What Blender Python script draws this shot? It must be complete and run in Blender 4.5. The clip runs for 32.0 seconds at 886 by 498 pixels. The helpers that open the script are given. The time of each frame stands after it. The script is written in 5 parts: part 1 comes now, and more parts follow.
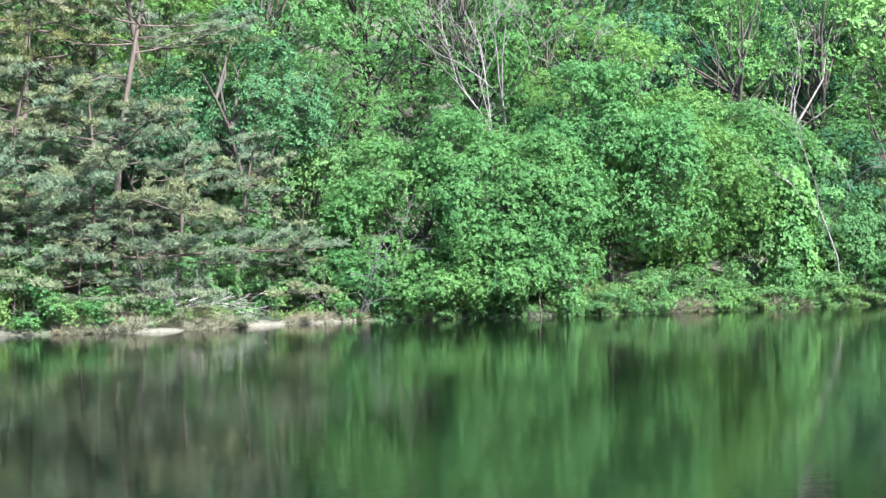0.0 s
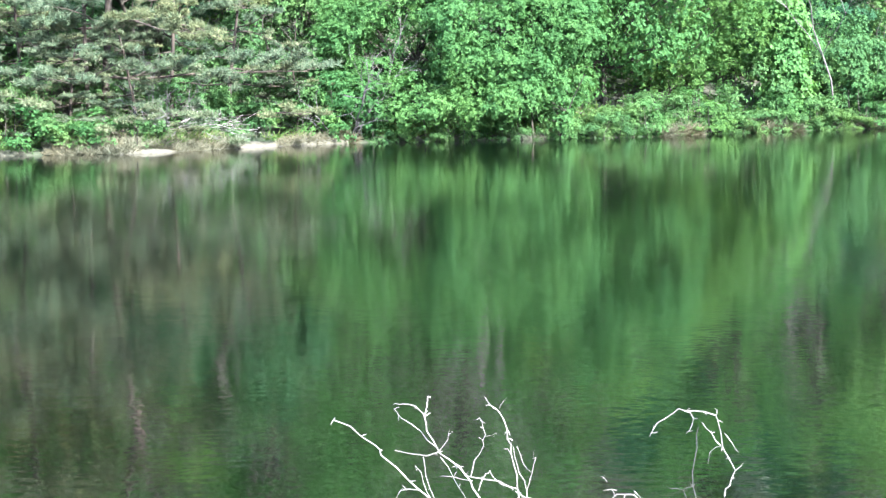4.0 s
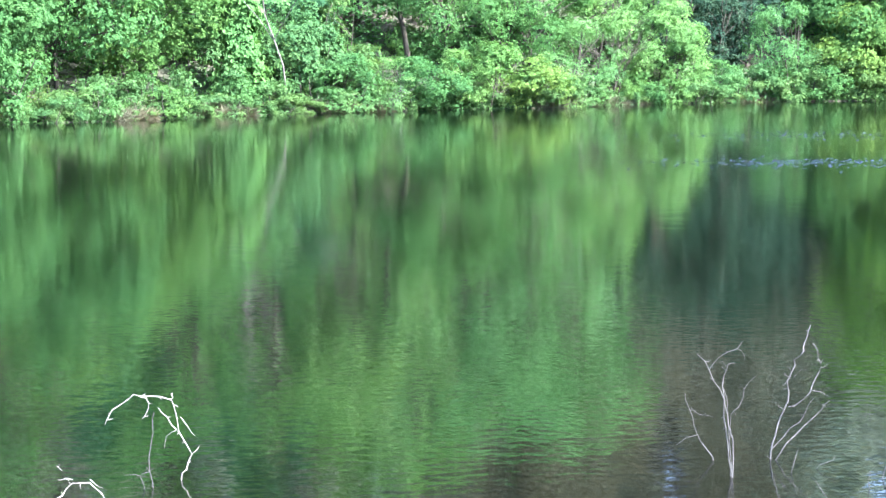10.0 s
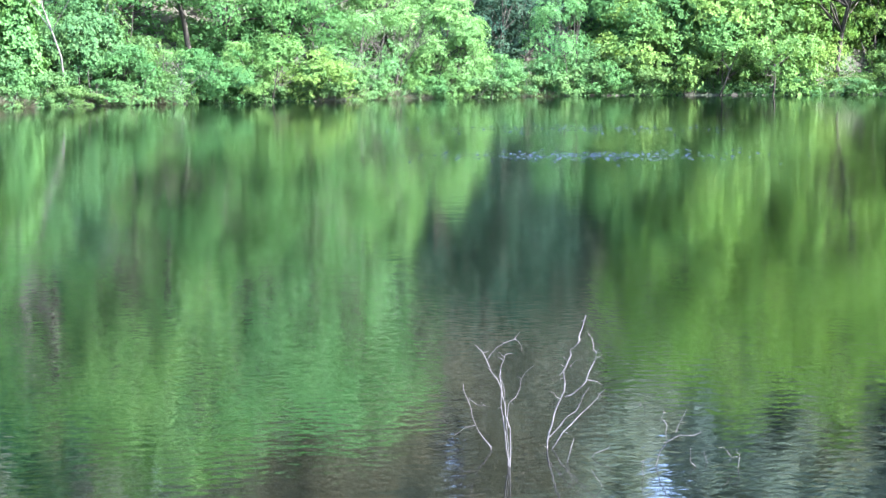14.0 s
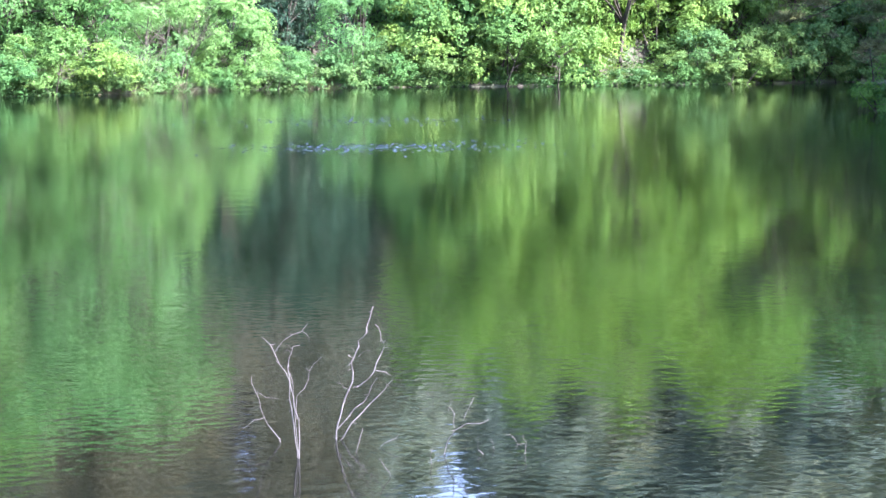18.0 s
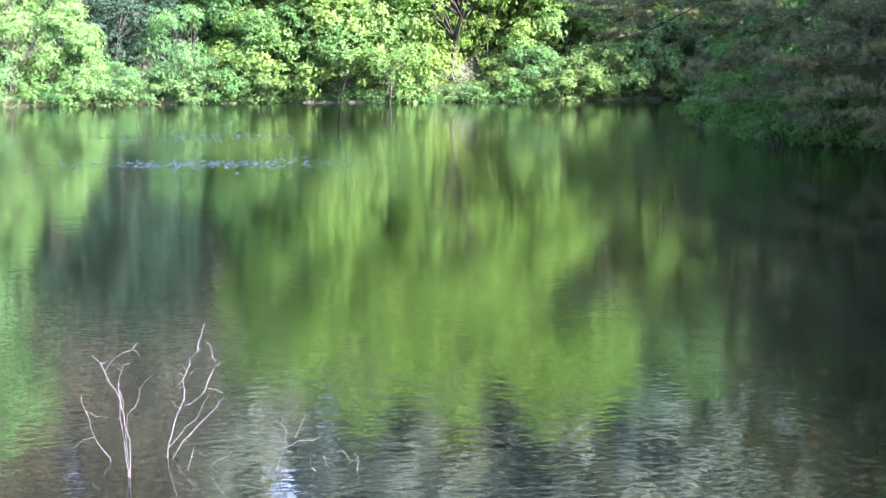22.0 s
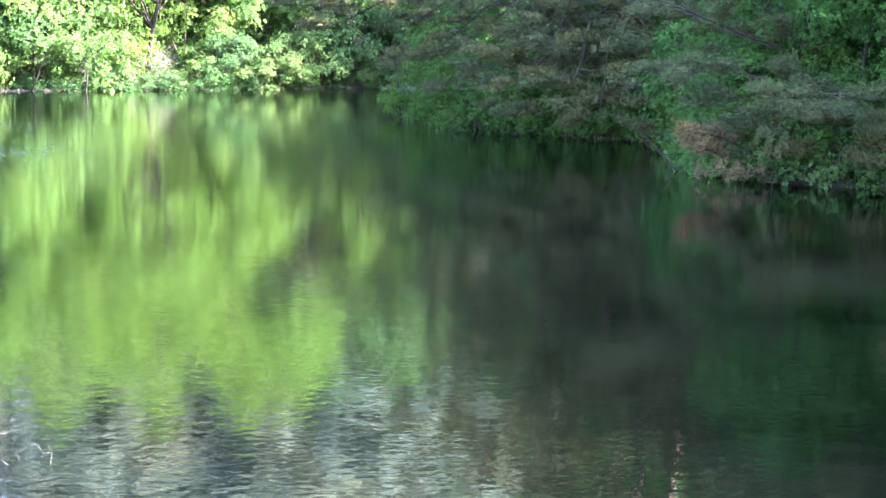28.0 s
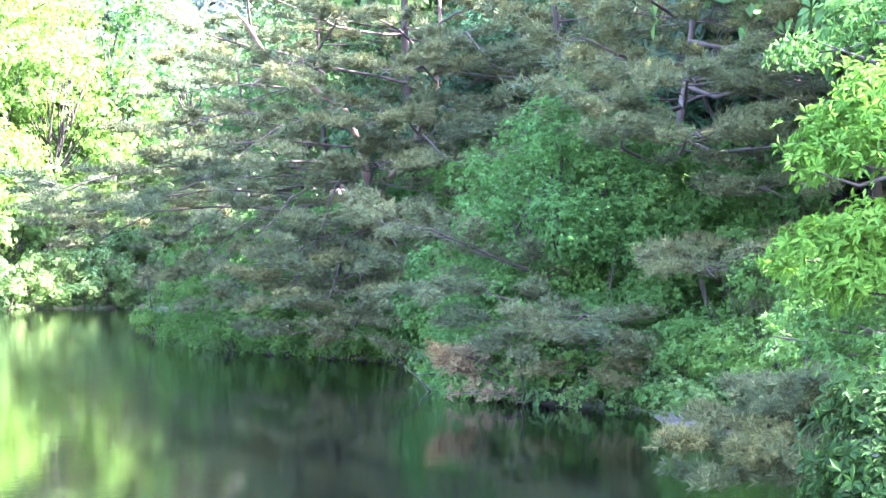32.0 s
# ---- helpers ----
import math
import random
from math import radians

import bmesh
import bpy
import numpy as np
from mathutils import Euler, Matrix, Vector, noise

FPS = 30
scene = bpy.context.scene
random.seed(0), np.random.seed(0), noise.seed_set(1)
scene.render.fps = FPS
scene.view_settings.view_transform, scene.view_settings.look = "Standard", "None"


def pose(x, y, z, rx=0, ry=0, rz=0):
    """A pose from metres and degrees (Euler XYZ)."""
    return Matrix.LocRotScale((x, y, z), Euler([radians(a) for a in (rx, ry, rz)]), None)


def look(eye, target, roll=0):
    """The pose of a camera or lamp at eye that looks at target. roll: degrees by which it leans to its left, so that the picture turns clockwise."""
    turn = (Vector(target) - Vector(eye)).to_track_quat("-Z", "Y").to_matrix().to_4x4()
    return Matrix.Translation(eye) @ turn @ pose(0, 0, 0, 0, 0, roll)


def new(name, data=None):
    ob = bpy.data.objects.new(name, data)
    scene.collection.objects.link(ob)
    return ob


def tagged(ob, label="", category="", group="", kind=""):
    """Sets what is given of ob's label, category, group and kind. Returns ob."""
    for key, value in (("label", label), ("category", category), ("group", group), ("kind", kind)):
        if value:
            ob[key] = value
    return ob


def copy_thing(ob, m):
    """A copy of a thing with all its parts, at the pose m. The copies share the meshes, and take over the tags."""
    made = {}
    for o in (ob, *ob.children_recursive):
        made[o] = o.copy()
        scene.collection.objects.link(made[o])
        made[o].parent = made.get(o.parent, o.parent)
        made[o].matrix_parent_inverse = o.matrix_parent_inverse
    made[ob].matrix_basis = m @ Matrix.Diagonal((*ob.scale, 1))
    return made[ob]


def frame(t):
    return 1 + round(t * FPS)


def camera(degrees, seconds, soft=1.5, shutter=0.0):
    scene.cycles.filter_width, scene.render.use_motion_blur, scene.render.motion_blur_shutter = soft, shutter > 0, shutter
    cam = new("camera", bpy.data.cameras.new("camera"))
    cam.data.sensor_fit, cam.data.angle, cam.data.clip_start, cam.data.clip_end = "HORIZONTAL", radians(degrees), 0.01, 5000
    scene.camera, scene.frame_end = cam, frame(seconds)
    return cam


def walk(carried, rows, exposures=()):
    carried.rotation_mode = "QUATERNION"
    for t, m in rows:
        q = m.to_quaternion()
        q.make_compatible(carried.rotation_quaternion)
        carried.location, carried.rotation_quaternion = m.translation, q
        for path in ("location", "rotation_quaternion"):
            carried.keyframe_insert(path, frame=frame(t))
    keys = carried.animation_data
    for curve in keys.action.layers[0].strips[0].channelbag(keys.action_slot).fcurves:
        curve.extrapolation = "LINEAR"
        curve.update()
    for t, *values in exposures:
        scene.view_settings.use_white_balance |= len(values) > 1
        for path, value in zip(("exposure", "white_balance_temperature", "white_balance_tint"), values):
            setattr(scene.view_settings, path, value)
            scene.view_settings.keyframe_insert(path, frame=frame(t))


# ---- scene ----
# The camera turns in the hand on one spot of the bank, 2.4 m above the pond.
# Headings are degrees clockwise from +y, seen from above.
EYE = Vector((0.0, 0.0, 2.4))
cam = camera(23.93, 32.0, soft=1.4)


def aim(heading, tilt, roll, sway):
    a, e = radians(heading), radians(tilt)
    return look(EYE + sway, EYE + sway + Vector((math.sin(a) * math.cos(e), math.cos(a) * math.cos(e), math.sin(e))), roll)


# seconds, heading, tilt, lean, and how far the camera has swayed from its spot
PATH = [
    (0, 0.003, -0.253, -0.971, -0.000, -0.000, -0.000), (0.5, -0.174, -0.942, -0.882, 0.000, 0.001, 0.000), (1, -0.193, -1.774, -0.575, 0.000, 0.001, 0.000), (1.5, -0.353, -2.552, -0.651, 0.000, -0.001, 0.000),
    (2, -0.564, -3.239, -0.688, -0.000, -0.000, -0.000), (2.5, -0.740, -3.809, -0.544, -0.000, -0.000, -0.000), (4.5, 1.200, -5.366, -0.718, -0.046, 0.064, 0.005), (5, 2.649, -5.483, -0.603, -0.038, 0.060, 0.006),
    (5.5, 3.832, -5.601, -0.605, -0.041, 0.054, 0.007), (6, 5.242, -5.778, -0.460, -0.033, 0.044, 0.008), (6.5, 7.365, -5.911, -0.685, -0.028, 0.034, 0.012), (7, 9.136, -5.793, -0.629, -0.033, 0.032, 0.012),
    (7.5, 10.169, -5.758, -0.237, -0.029, 0.039, 0.009), (8, 11.364, -5.652, 0.070, -0.025, 0.074, 0.002), (8.5, 12.490, -5.542, 0.352, -0.016, 0.084, 0.001), (9, 13.400, -5.516, 0.335, -0.018, 0.081, -0.001),
    (9.5, 14.209, -5.605, 0.119, -0.015, 0.074, -0.002), (10, 15.031, -5.677, -0.293, -0.014, 0.063, -0.000), (10.5, 15.857, -5.746, -0.234, -0.012, 0.059, 0.001), (11, 16.679, -5.708, -0.209, -0.013, 0.050, 0.002),
    (11.5, 17.421, -5.520, -0.198, -0.013, 0.043, 0.002), (12, 18.119, -5.532, -0.233, -0.015, 0.032, 0.001), (12.5, 18.846, -5.598, -0.116, -0.012, 0.032, -0.001), (13, 19.541, -5.680, -0.084, -0.004, 0.039, -0.004),
    (13.5, 20.273, -5.784, 0.063, 0.003, 0.045, -0.004), (14, 21.001, -5.868, 0.119, 0.005, 0.041, -0.005), (14.5, 21.831, -5.918, 0.346, 0.008, 0.037, -0.004), (16.5, 24.634, -5.994, 0.050, 0.006, 0.011, -0.003),
    (17, 25.380, -5.993, 0.074, 0.006, 0.009, -0.002), (17.5, 26.054, -6.017, 0.107, 0.005, 0.004, -0.003), (18, 26.793, -6.077, -0.007, 0.007, 0.001, -0.004), (18.5, 27.470, -6.131, 0.108, 0.003, -0.006, -0.004),
    (19, 28.111, -6.154, 0.106, 0.001, -0.011, -0.002), (19.5, 28.643, -6.159, 0.135, 0.002, -0.014, -0.000), (20, 29.166, -6.078, 0.066, 0.001, -0.022, 0.003), (20.5, 29.892, -5.960, 0.007, -0.000, -0.028, 0.003),
    (21, 30.571, -5.657, 0.091, -0.002, -0.033, 0.003), (21.5, 31.106, -5.633, 0.137, -0.002, -0.031, 0.002), (22, 31.402, -5.623, 0.218, -0.004, -0.033, 0.002), (22.5, 31.647, -5.538, 0.436, -0.005, -0.037, 0.002),
    (23, 32.174, -5.553, 0.513, -0.008, -0.042, 0.001), (23.5, 32.534, -5.600, 0.290, -0.008, -0.046, -0.002), (24, 32.945, -5.682, 0.098, -0.007, -0.046, 0.001), (24.5, 33.466, -5.774, 0.085, -0.006, -0.051, 0.000),
    (26.5, 36.508, -6.072, -0.021, 0.022, -0.026, -0.013), (27, 37.357, -6.091, 0.046, 0.025, -0.027, -0.014), (27.5, 38.481, -6.097, 0.141, 0.028, -0.038, -0.013), (28, 39.622, -5.861, 0.591, 0.026, -0.044, -0.008),
    (28.5, 40.521, -5.513, 0.679, 0.025, -0.055, -0.005), (29, 41.274, -5.077, 0.359, 0.033, -0.068, -0.008), (29.5, 42.058, -4.500, 0.053, 0.041, -0.076, -0.003), (30, 42.975, -3.085, 0.149, 0.042, -0.068, -0.000),
    (30.5, 43.994, -2.031, 0.683, 0.042, -0.066, 0.001), (31, 44.866, -0.806, 0.911, 0.044, -0.073, 0.005), (31.5, 45.575, -0.214, 0.837, 0.041, -0.080, 0.007), (32, 46.243, 0.242, 0.885, 0.040, -0.077, 0.010),
]
EXPOSURES = [(0, 2.53, 5900, 18), (2, 2.8, 5900, 18), (4, 2.95, 5850, 17), (8, 3.12, 5800, 17), (14, 3.33, 5750, 22), (17, 3.36, 5800, 27), (20, 3.5, 6100, 38), (24, 3.72, 6150, 36), (27, 4.08, 6150, 35), (29, 4.5, 6050, 38), (32, 5.22, 5950, 45)]
walk(cam, [(t, aim(a, b, c, Vector(sway))) for t, a, b, c, *sway in PATH], EXPOSURES)

# ---- light ----
SUN_HEADING, SUN_HEIGHT = 140.0, 40.0
world = bpy.data.worlds.new("sky")
scene.world = world
world.use_nodes = True
wn = world.node_tree.nodes
sky = wn.new("ShaderNodeTexSky")
sky.sky_type, sky.sun_disc = "NISHITA", False
sky.sun_elevation, sky.sun_rotation = radians(SUN_HEIGHT), radians(SUN_HEADING)
sky.air_density, sky.dust_density = 1.0, 1.5
wn["Background"].inputs["Strength"].default_value = 0.14
world.node_tree.links.new(sky.outputs["Color"], wn["Background"].inputs["Color"])
sun = new("sun", bpy.data.lights.new("sun", "SUN"))
sun.data.energy, sun.data.angle, sun.data.color = 5.0, radians(0.53), (1.0, 0.96, 0.90)
sa, se = radians(SUN_HEADING), radians(SUN_HEIGHT)
sun.matrix_world = look((math.sin(sa) * 80, math.cos(sa) * 80, 90), (math.sin(sa) * 80 - math.sin(sa) * math.cos(se), math.cos(sa) * 80 - math.cos(sa) * math.cos(se), 90 - math.sin(se)))


def spot(heading, distance):
    a = math.radians(heading)
    return math.sin(a) * distance, math.cos(a) * distance


# ---- materials ----
def material(name):
    m = bpy.data.materials.new(name)
    m.use_nodes = True
    nt = m.node_tree
    return m, nt, nt.nodes["Principled BSDF"]


def ramp(nt, source, stops):
    r = nt.nodes.new("ShaderNodeValToRGB")
    els = r.color_ramp.elements
    while len(els) < len(stops):
        els.new(0.5)
    for e, (p, c) in zip(els, stops):
        e.position, e.color = p, (*c, 1)
    nt.links.new(source, r.inputs["Fac"])
    return r.outputs["Color"]


def noise_tex(nt, scale, detail=3.0, rough=0.55, stretch=None):
    co = nt.nodes.new("ShaderNodeTexCoord").outputs["Object"]
    if stretch:
        mp = nt.nodes.new("ShaderNodeMapping")
        mp.inputs["Scale"].default_value = stretch
        nt.links.new(co, mp.inputs["Vector"])
        co = mp.outputs["Vector"]
    n = nt.nodes.new("ShaderNodeTexNoise")
    n.inputs["Scale"].default_value, n.inputs["Detail"].default_value, n.inputs["Roughness"].default_value = scale, detail, rough
    nt.links.new(co, n.inputs["Vector"])
    return n.outputs["Fac"]


def mixed(nt, fac, a, b, kind="MIX"):
    m = nt.nodes.new("ShaderNodeMix")
    m.data_type, m.blend_type = "RGBA", kind
    for value, slot in ((fac, m.inputs[0]), (a, m.inputs[6]), (b, m.inputs[7])):
        if isinstance(value, (int, float)):
            slot.default_value = value
        elif isinstance(value, tuple):
            slot.default_value = (*value, 1)
        else:
            nt.links.new(value, slot)
    return m.outputs[2]


def bumped(nt, bsdf, height, strength, distance):
    b = nt.nodes.new("ShaderNodeBump")
    b.inputs["Strength"].default_value, b.inputs["Distance"].default_value = strength, distance
    nt.links.new(height, b.inputs["Height"])
    nt.links.new(b.outputs["Normal"], bsdf.inputs["Normal"])


def leaf_material(name, dark, mid, light, through_leaf=0.38, gloss=0.6):
    """Leaves: each differs a little, each crown differs a little, and light passes through."""
    m, nt, b = material(name)
    geo = nt.nodes.new("ShaderNodeNewGeometry")
    info = nt.nodes.new("ShaderNodeObjectInfo")
    near = lambda c: tuple(0.6 * p + 0.4 * q for p, q in zip(c, mid))
    c = ramp(nt, geo.outputs["Random Per Island"], [(0.0, near(dark)), (0.45, mid), (1.0, near(light))])
    patch = ramp(nt, noise_tex(nt, 0.6, 2), [(0.3, (0.72, 0.8, 0.78)), (0.7, (1.15, 1.08, 0.95))])
    c = mixed(nt, 1.0, c, patch, "MULTIPLY")
    tree = ramp(nt, info.outputs["Random"], [(0.0, (0.82, 0.92, 0.95)), (0.5, (1.0, 1.0, 1.0)), (1.0, (1.2, 1.06, 0.9))])
    c = mixed(nt, 1.0, c, tree, "MULTIPLY")
    nt.links.new(c, b.inputs["Base Color"])
    b.inputs["Roughness"].default_value = gloss
    b.inputs["Specular IOR Level"].default_value = 0.07
    t = nt.nodes.new("ShaderNodeBsdfTranslucent")
    nt.links.new(mixed(nt, 1.0, c, (1.2, 1.15, 0.8), "MULTIPLY"), t.inputs["Color"])
    mx = nt.nodes.new("ShaderNodeMixShader")
    mx.inputs["Fac"].default_value = through_leaf
    nt.links.new(b.outputs["BSDF"], mx.inputs[1])
    nt.links.new(t.outputs["BSDF"], mx.inputs[2])
    nt.links.new(mx.outputs["Shader"], nt.nodes["Material Output"].inputs["Surface"])
    return m


def bark_material(name, dark, light, scale=6.0):
    m, nt, b = material(name)
    n = noise_tex(nt, scale, 5, 0.65, (1, 1, 0.25))
    c = ramp(nt, n, [(0.3, dark), (0.7, light)])
    stain = ramp(nt, noise_tex(nt, 1.3, 2), [(0.35, (0.7, 0.7, 0.68)), (0.7, (1.1, 1.08, 1.05))])
    nt.links.new(mixed(nt, 1.0, c, stain, "MULTIPLY"), b.inputs["Base Color"])
    b.inputs["Roughness"].default_value = 0.9
    bumped(nt, b, n, 0.8, 0.02)
    return m


LEAF_BRIGHT = leaf_material("bright_oak_leaves", (0.045, 0.118, 0.039), (0.075, 0.185, 0.062), (0.115, 0.245, 0.08), 0.43)
LEAF_FRESH = leaf_material("fresh_oak_leaves", (0.06, 0.14, 0.042), (0.11, 0.225, 0.063), (0.17, 0.29, 0.09), 0.4)
LEAF_MID = leaf_material("green_leaves", (0.044, 0.105, 0.039), (0.08, 0.174, 0.063), (0.128, 0.234, 0.087))
LEAF_DARK = leaf_material("dark_blue_green_leaves", (0.02, 0.064, 0.033), (0.04, 0.115, 0.056), (0.064, 0.155, 0.074), 0.25)
LEAF_YELLOW = leaf_material("yellow_green_leaves", (0.066, 0.162, 0.037), (0.121, 0.256, 0.058), (0.185, 0.33, 0.084), 0.45)
LEAF_PALE = leaf_material("pale_willow_leaves", (0.06, 0.155, 0.056), (0.106, 0.245, 0.088), (0.158, 0.31, 0.12), 0.35)
# Distance haze over the far hill is put into this pale leaf colour.
LEAF_FAR_HAZE = leaf_material("hazed_far_leaves", (0.12, 0.17, 0.158), (0.165, 0.23, 0.21), (0.21, 0.28, 0.25), 0.5)
LEAF_LIME = leaf_material("lime_green_leaves", (0.048, 0.132, 0.042), (0.092, 0.218, 0.068), (0.142, 0.282, 0.095), 0.42)
NEEDLE = leaf_material("pine_needles", (0.043, 0.072, 0.034), (0.088, 0.12, 0.055), (0.162, 0.178, 0.09), 0.15, 0.5)
NEEDLE_TIP = leaf_material("yellow_tipped_needles", (0.036, 0.056, 0.024), (0.066, 0.092, 0.04), (0.19, 0.195, 0.088), 0.15, 0.6)
# The near tree's leaves: sun and shade put into three leaf colours.
LEAF_NEAR_LIT = leaf_material("near_lit_yellow_green_leaves", (0.04, 0.13, 0.02), (0.075, 0.20, 0.028), (0.12, 0.26, 0.04), 0.4)
LEAF_NEAR_SHADE = leaf_material("deep_shaded_near_leaves", (0.012, 0.04, 0.01), (0.022, 0.062, 0.015), (0.036, 0.086, 0.022), 0.3)
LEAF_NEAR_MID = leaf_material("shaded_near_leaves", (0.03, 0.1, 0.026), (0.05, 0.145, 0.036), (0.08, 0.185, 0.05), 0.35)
# More saturated green: light through shaded leaves is put into the colour.
LEAF_SHADE = leaf_material("shade_tinted_leaves", (0.037, 0.115, 0.029), (0.066, 0.18, 0.046), (0.102, 0.23, 0.062), 0.4)
# Leaf green darkened to carry the shade of the hollow.
LEAF_DEEP_SHADE = leaf_material("deep_shade_leaves", (0.016, 0.042, 0.028), (0.03, 0.07, 0.046), (0.046, 0.096, 0.06), 0.2)
LEAF_DULL = leaf_material("sparse_grey_brown_leaves", (0.064, 0.074, 0.054), (0.1, 0.114, 0.084), (0.14, 0.156, 0.115), 0.2)
NEEDLE_DRY = leaf_material("dry_pine_needles", (0.043, 0.082, 0.046), (0.094, 0.134, 0.08), (0.205, 0.212, 0.145), 0.15, 0.6)
NEEDLE_DEAD = leaf_material("dead_brown_needles", (0.08, 0.068, 0.036), (0.145, 0.124, 0.068), (0.235, 0.205, 0.12), 0.1, 0.7)
GRASS = leaf_material("bank_grass", (0.05, 0.12, 0.03), (0.09, 0.19, 0.05), (0.2, 0.22, 0.1), 0.3)
STRAW = leaf_material("dry_grass", (0.1, 0.097, 0.066), (0.175, 0.168, 0.116), (0.28, 0.268, 0.19), 0.2, 0.7)
BARK = bark_material("grey_brown_bark", (0.017, 0.0155, 0.011), (0.06, 0.054, 0.037))
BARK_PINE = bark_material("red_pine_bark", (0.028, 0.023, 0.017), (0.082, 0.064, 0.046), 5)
# The sunlit look of the leaning trunk, put into a lighter pine bark.
BARK_PINE_LIT = bark_material("lit_red_pine_bark", (0.06, 0.042, 0.027), (0.21, 0.14, 0.085), 5)
BARK_PALE = bark_material("pale_grey_bark", (0.08, 0.074, 0.068), (0.22, 0.205, 0.19))
BARK_WHITE = bark_material("whitened_dead_bark", (0.2, 0.185, 0.17), (0.42, 0.40, 0.37), 9)
WOOD_DEAD = bark_material("bleached_dead_wood", (0.26, 0.245, 0.22), (0.62, 0.6, 0.55), 14)
WOOD_GREY = bark_material("grey_dead_wood", (0.04, 0.04, 0.038), (0.16, 0.158, 0.15), 14)


def ground_material():
    m, nt, b = material("leaf_litter_ground")
    c = ramp(nt, noise_tex(nt, 3.0, 6, 0.7), [(0.25, (0.024, 0.023, 0.015)), (0.5, (0.047, 0.045, 0.03)), (0.75, (0.083, 0.078, 0.052))])
    c = mixed(nt, ramp(nt, noise_tex(nt, 0.35, 4), [(0.42, (0, 0, 0)), (0.62, (1, 1, 1))]), c, (0.036, 0.06, 0.026))
    nt.links.new(c, b.inputs["Base Color"])
    b.inputs["Roughness"].default_value = 0.95
    bumped(nt, b, noise_tex(nt, 7.0, 5, 0.7), 0.8, 0.06)
    return m


GROUND = ground_material()


def water_material():
    """Still pond: green-black body, a mirror that small ripples stretch downward; breezes roughen it in patches."""
    m, nt, b = material("pond_water")
    nt.links.new(ramp(nt, noise_tex(nt, 0.05, 2), [(0.3, (0.0002, 0.0006, 0.0005)), (0.7, (0.0003, 0.0008, 0.0006))]), b.inputs["Base Color"])
    b.inputs["IOR"].default_value = 1.333
    fine = noise_tex(nt, 9.0, 1, 0.45)
    swell = noise_tex(nt, 2.2, 1, 0.45)
    breeze = ramp(nt, noise_tex(nt, 0.06, 3, 0.6), [(0.35, (0.25, 0.25, 0.25)), (0.7, (1, 1, 1))])
    b1, b2 = nt.nodes.new("ShaderNodeBump"), nt.nodes.new("ShaderNodeBump")
    b1.inputs["Distance"].default_value, b1.inputs["Strength"].default_value = 0.0016, 1.0
    b2.inputs["Distance"].default_value = 0.0013
    nt.links.new(swell, b1.inputs["Height"])
    nt.links.new(fine, b2.inputs["Height"])
    # two streaks that a breeze ruffles, across the far half of the pond
    co = nt.nodes.new("ShaderNodeTexCoord").outputs["Object"]
    streaks, ruffled = breeze, (0.0, 0.0, 0.0)
    for far, wide, lo, hi in ((41.5, 1.5, 0.8, 9.0), (53.5, 1.7, 0.7, 8.0), (16.0, 15.0, 0.3, 24.0)):
        mp = nt.nodes.new("ShaderNodeMapping")
        mp.inputs["Location"].default_value = spot(25.5, far) + (0.0,)
        mp.inputs["Rotation"].default_value = (0, 0, radians(-25.5))
        mp.inputs["Scale"].default_value = (hi, wide, 1)
        mp.vector_type = "TEXTURE"
        gr = nt.nodes.new("ShaderNodeTexGradient")
        gr.gradient_type = "QUADRATIC_SPHERE"
        nt.links.new(co, mp.inputs["Vector"])
        nt.links.new(mp.outputs["Vector"], gr.inputs["Vector"])
        streaks = mixed(nt, 1.0, streaks, mixed(nt, 1.0, gr.outputs["Color"], (lo * 3, lo * 3, lo * 3), "MULTIPLY"), "ADD")
        if far > 30:
            ruffled = mixed(nt, 1.0, ruffled, gr.outputs["Color"], "ADD")
    # broken, ruffled water there picks up light from high in the sky
    flecks = ramp(nt, noise_tex(nt, 1.6, 3, 0.6), [(0.5, (0, 0, 0)), (0.62, (1, 1, 1))])
    # a light air roughens the open water towards the far side; the near side lies in the lee
    span = nt.nodes.new("ShaderNodeVectorMath")
    span.operation = "LENGTH"
    nt.links.new(co, span.inputs[0])
    lee = nt.nodes.new("ShaderNodeMapRange")
    lee.inputs["From Min"].default_value, lee.inputs["From Max"].default_value = 12.0, 38.0
    nt.links.new(span.outputs["Value"], lee.inputs["Value"])
    calm = ramp(nt, lee.outputs["Result"], [(0.0, (0.034, 0.034, 0.034)), (1.0, (0.078, 0.078, 0.078))])
    nt.links.new(mixed(nt, 1.0, calm, mixed(nt, 1.0, mixed(nt, 1.0, ruffled, flecks, "MULTIPLY"), (0.15, 0.15, 0.15), "MULTIPLY"), "ADD"), b.inputs["Roughness"])
    nt.links.new(streaks, b2.inputs["Strength"])
    nt.links.new(b1.outputs["Normal"], b2.inputs["Normal"])
    nt.links.new(b2.outputs["Normal"], b.inputs["Normal"])
    return m


WATER = water_material()


# ---- mesh helpers ----
def mesh_of(name, verts, faces, mat, smooth=False):
    """A mesh from an array of vertices and an array of faces, all with as many corners."""
    verts, faces = np.asarray(verts, dtype=np.float32), np.asarray(faces, dtype=np.int32)
    me = bpy.data.meshes.new(name)
    k = faces.shape[1]
    me.vertices.add(len(verts))
    me.vertices.foreach_set("co", verts.ravel())
    me.loops.add(faces.size)
    me.loops.foreach_set("vertex_index", faces.ravel())
    me.polygons.add(len(faces))
    me.polygons.foreach_set("loop_start", np.arange(0, faces.size, k, dtype=np.int32))
    me.polygons.foreach_set("use_smooth", np.full(len(faces), smooth))
    me.materials.append(mat)
    me.update(calc_edges=True)
    return me


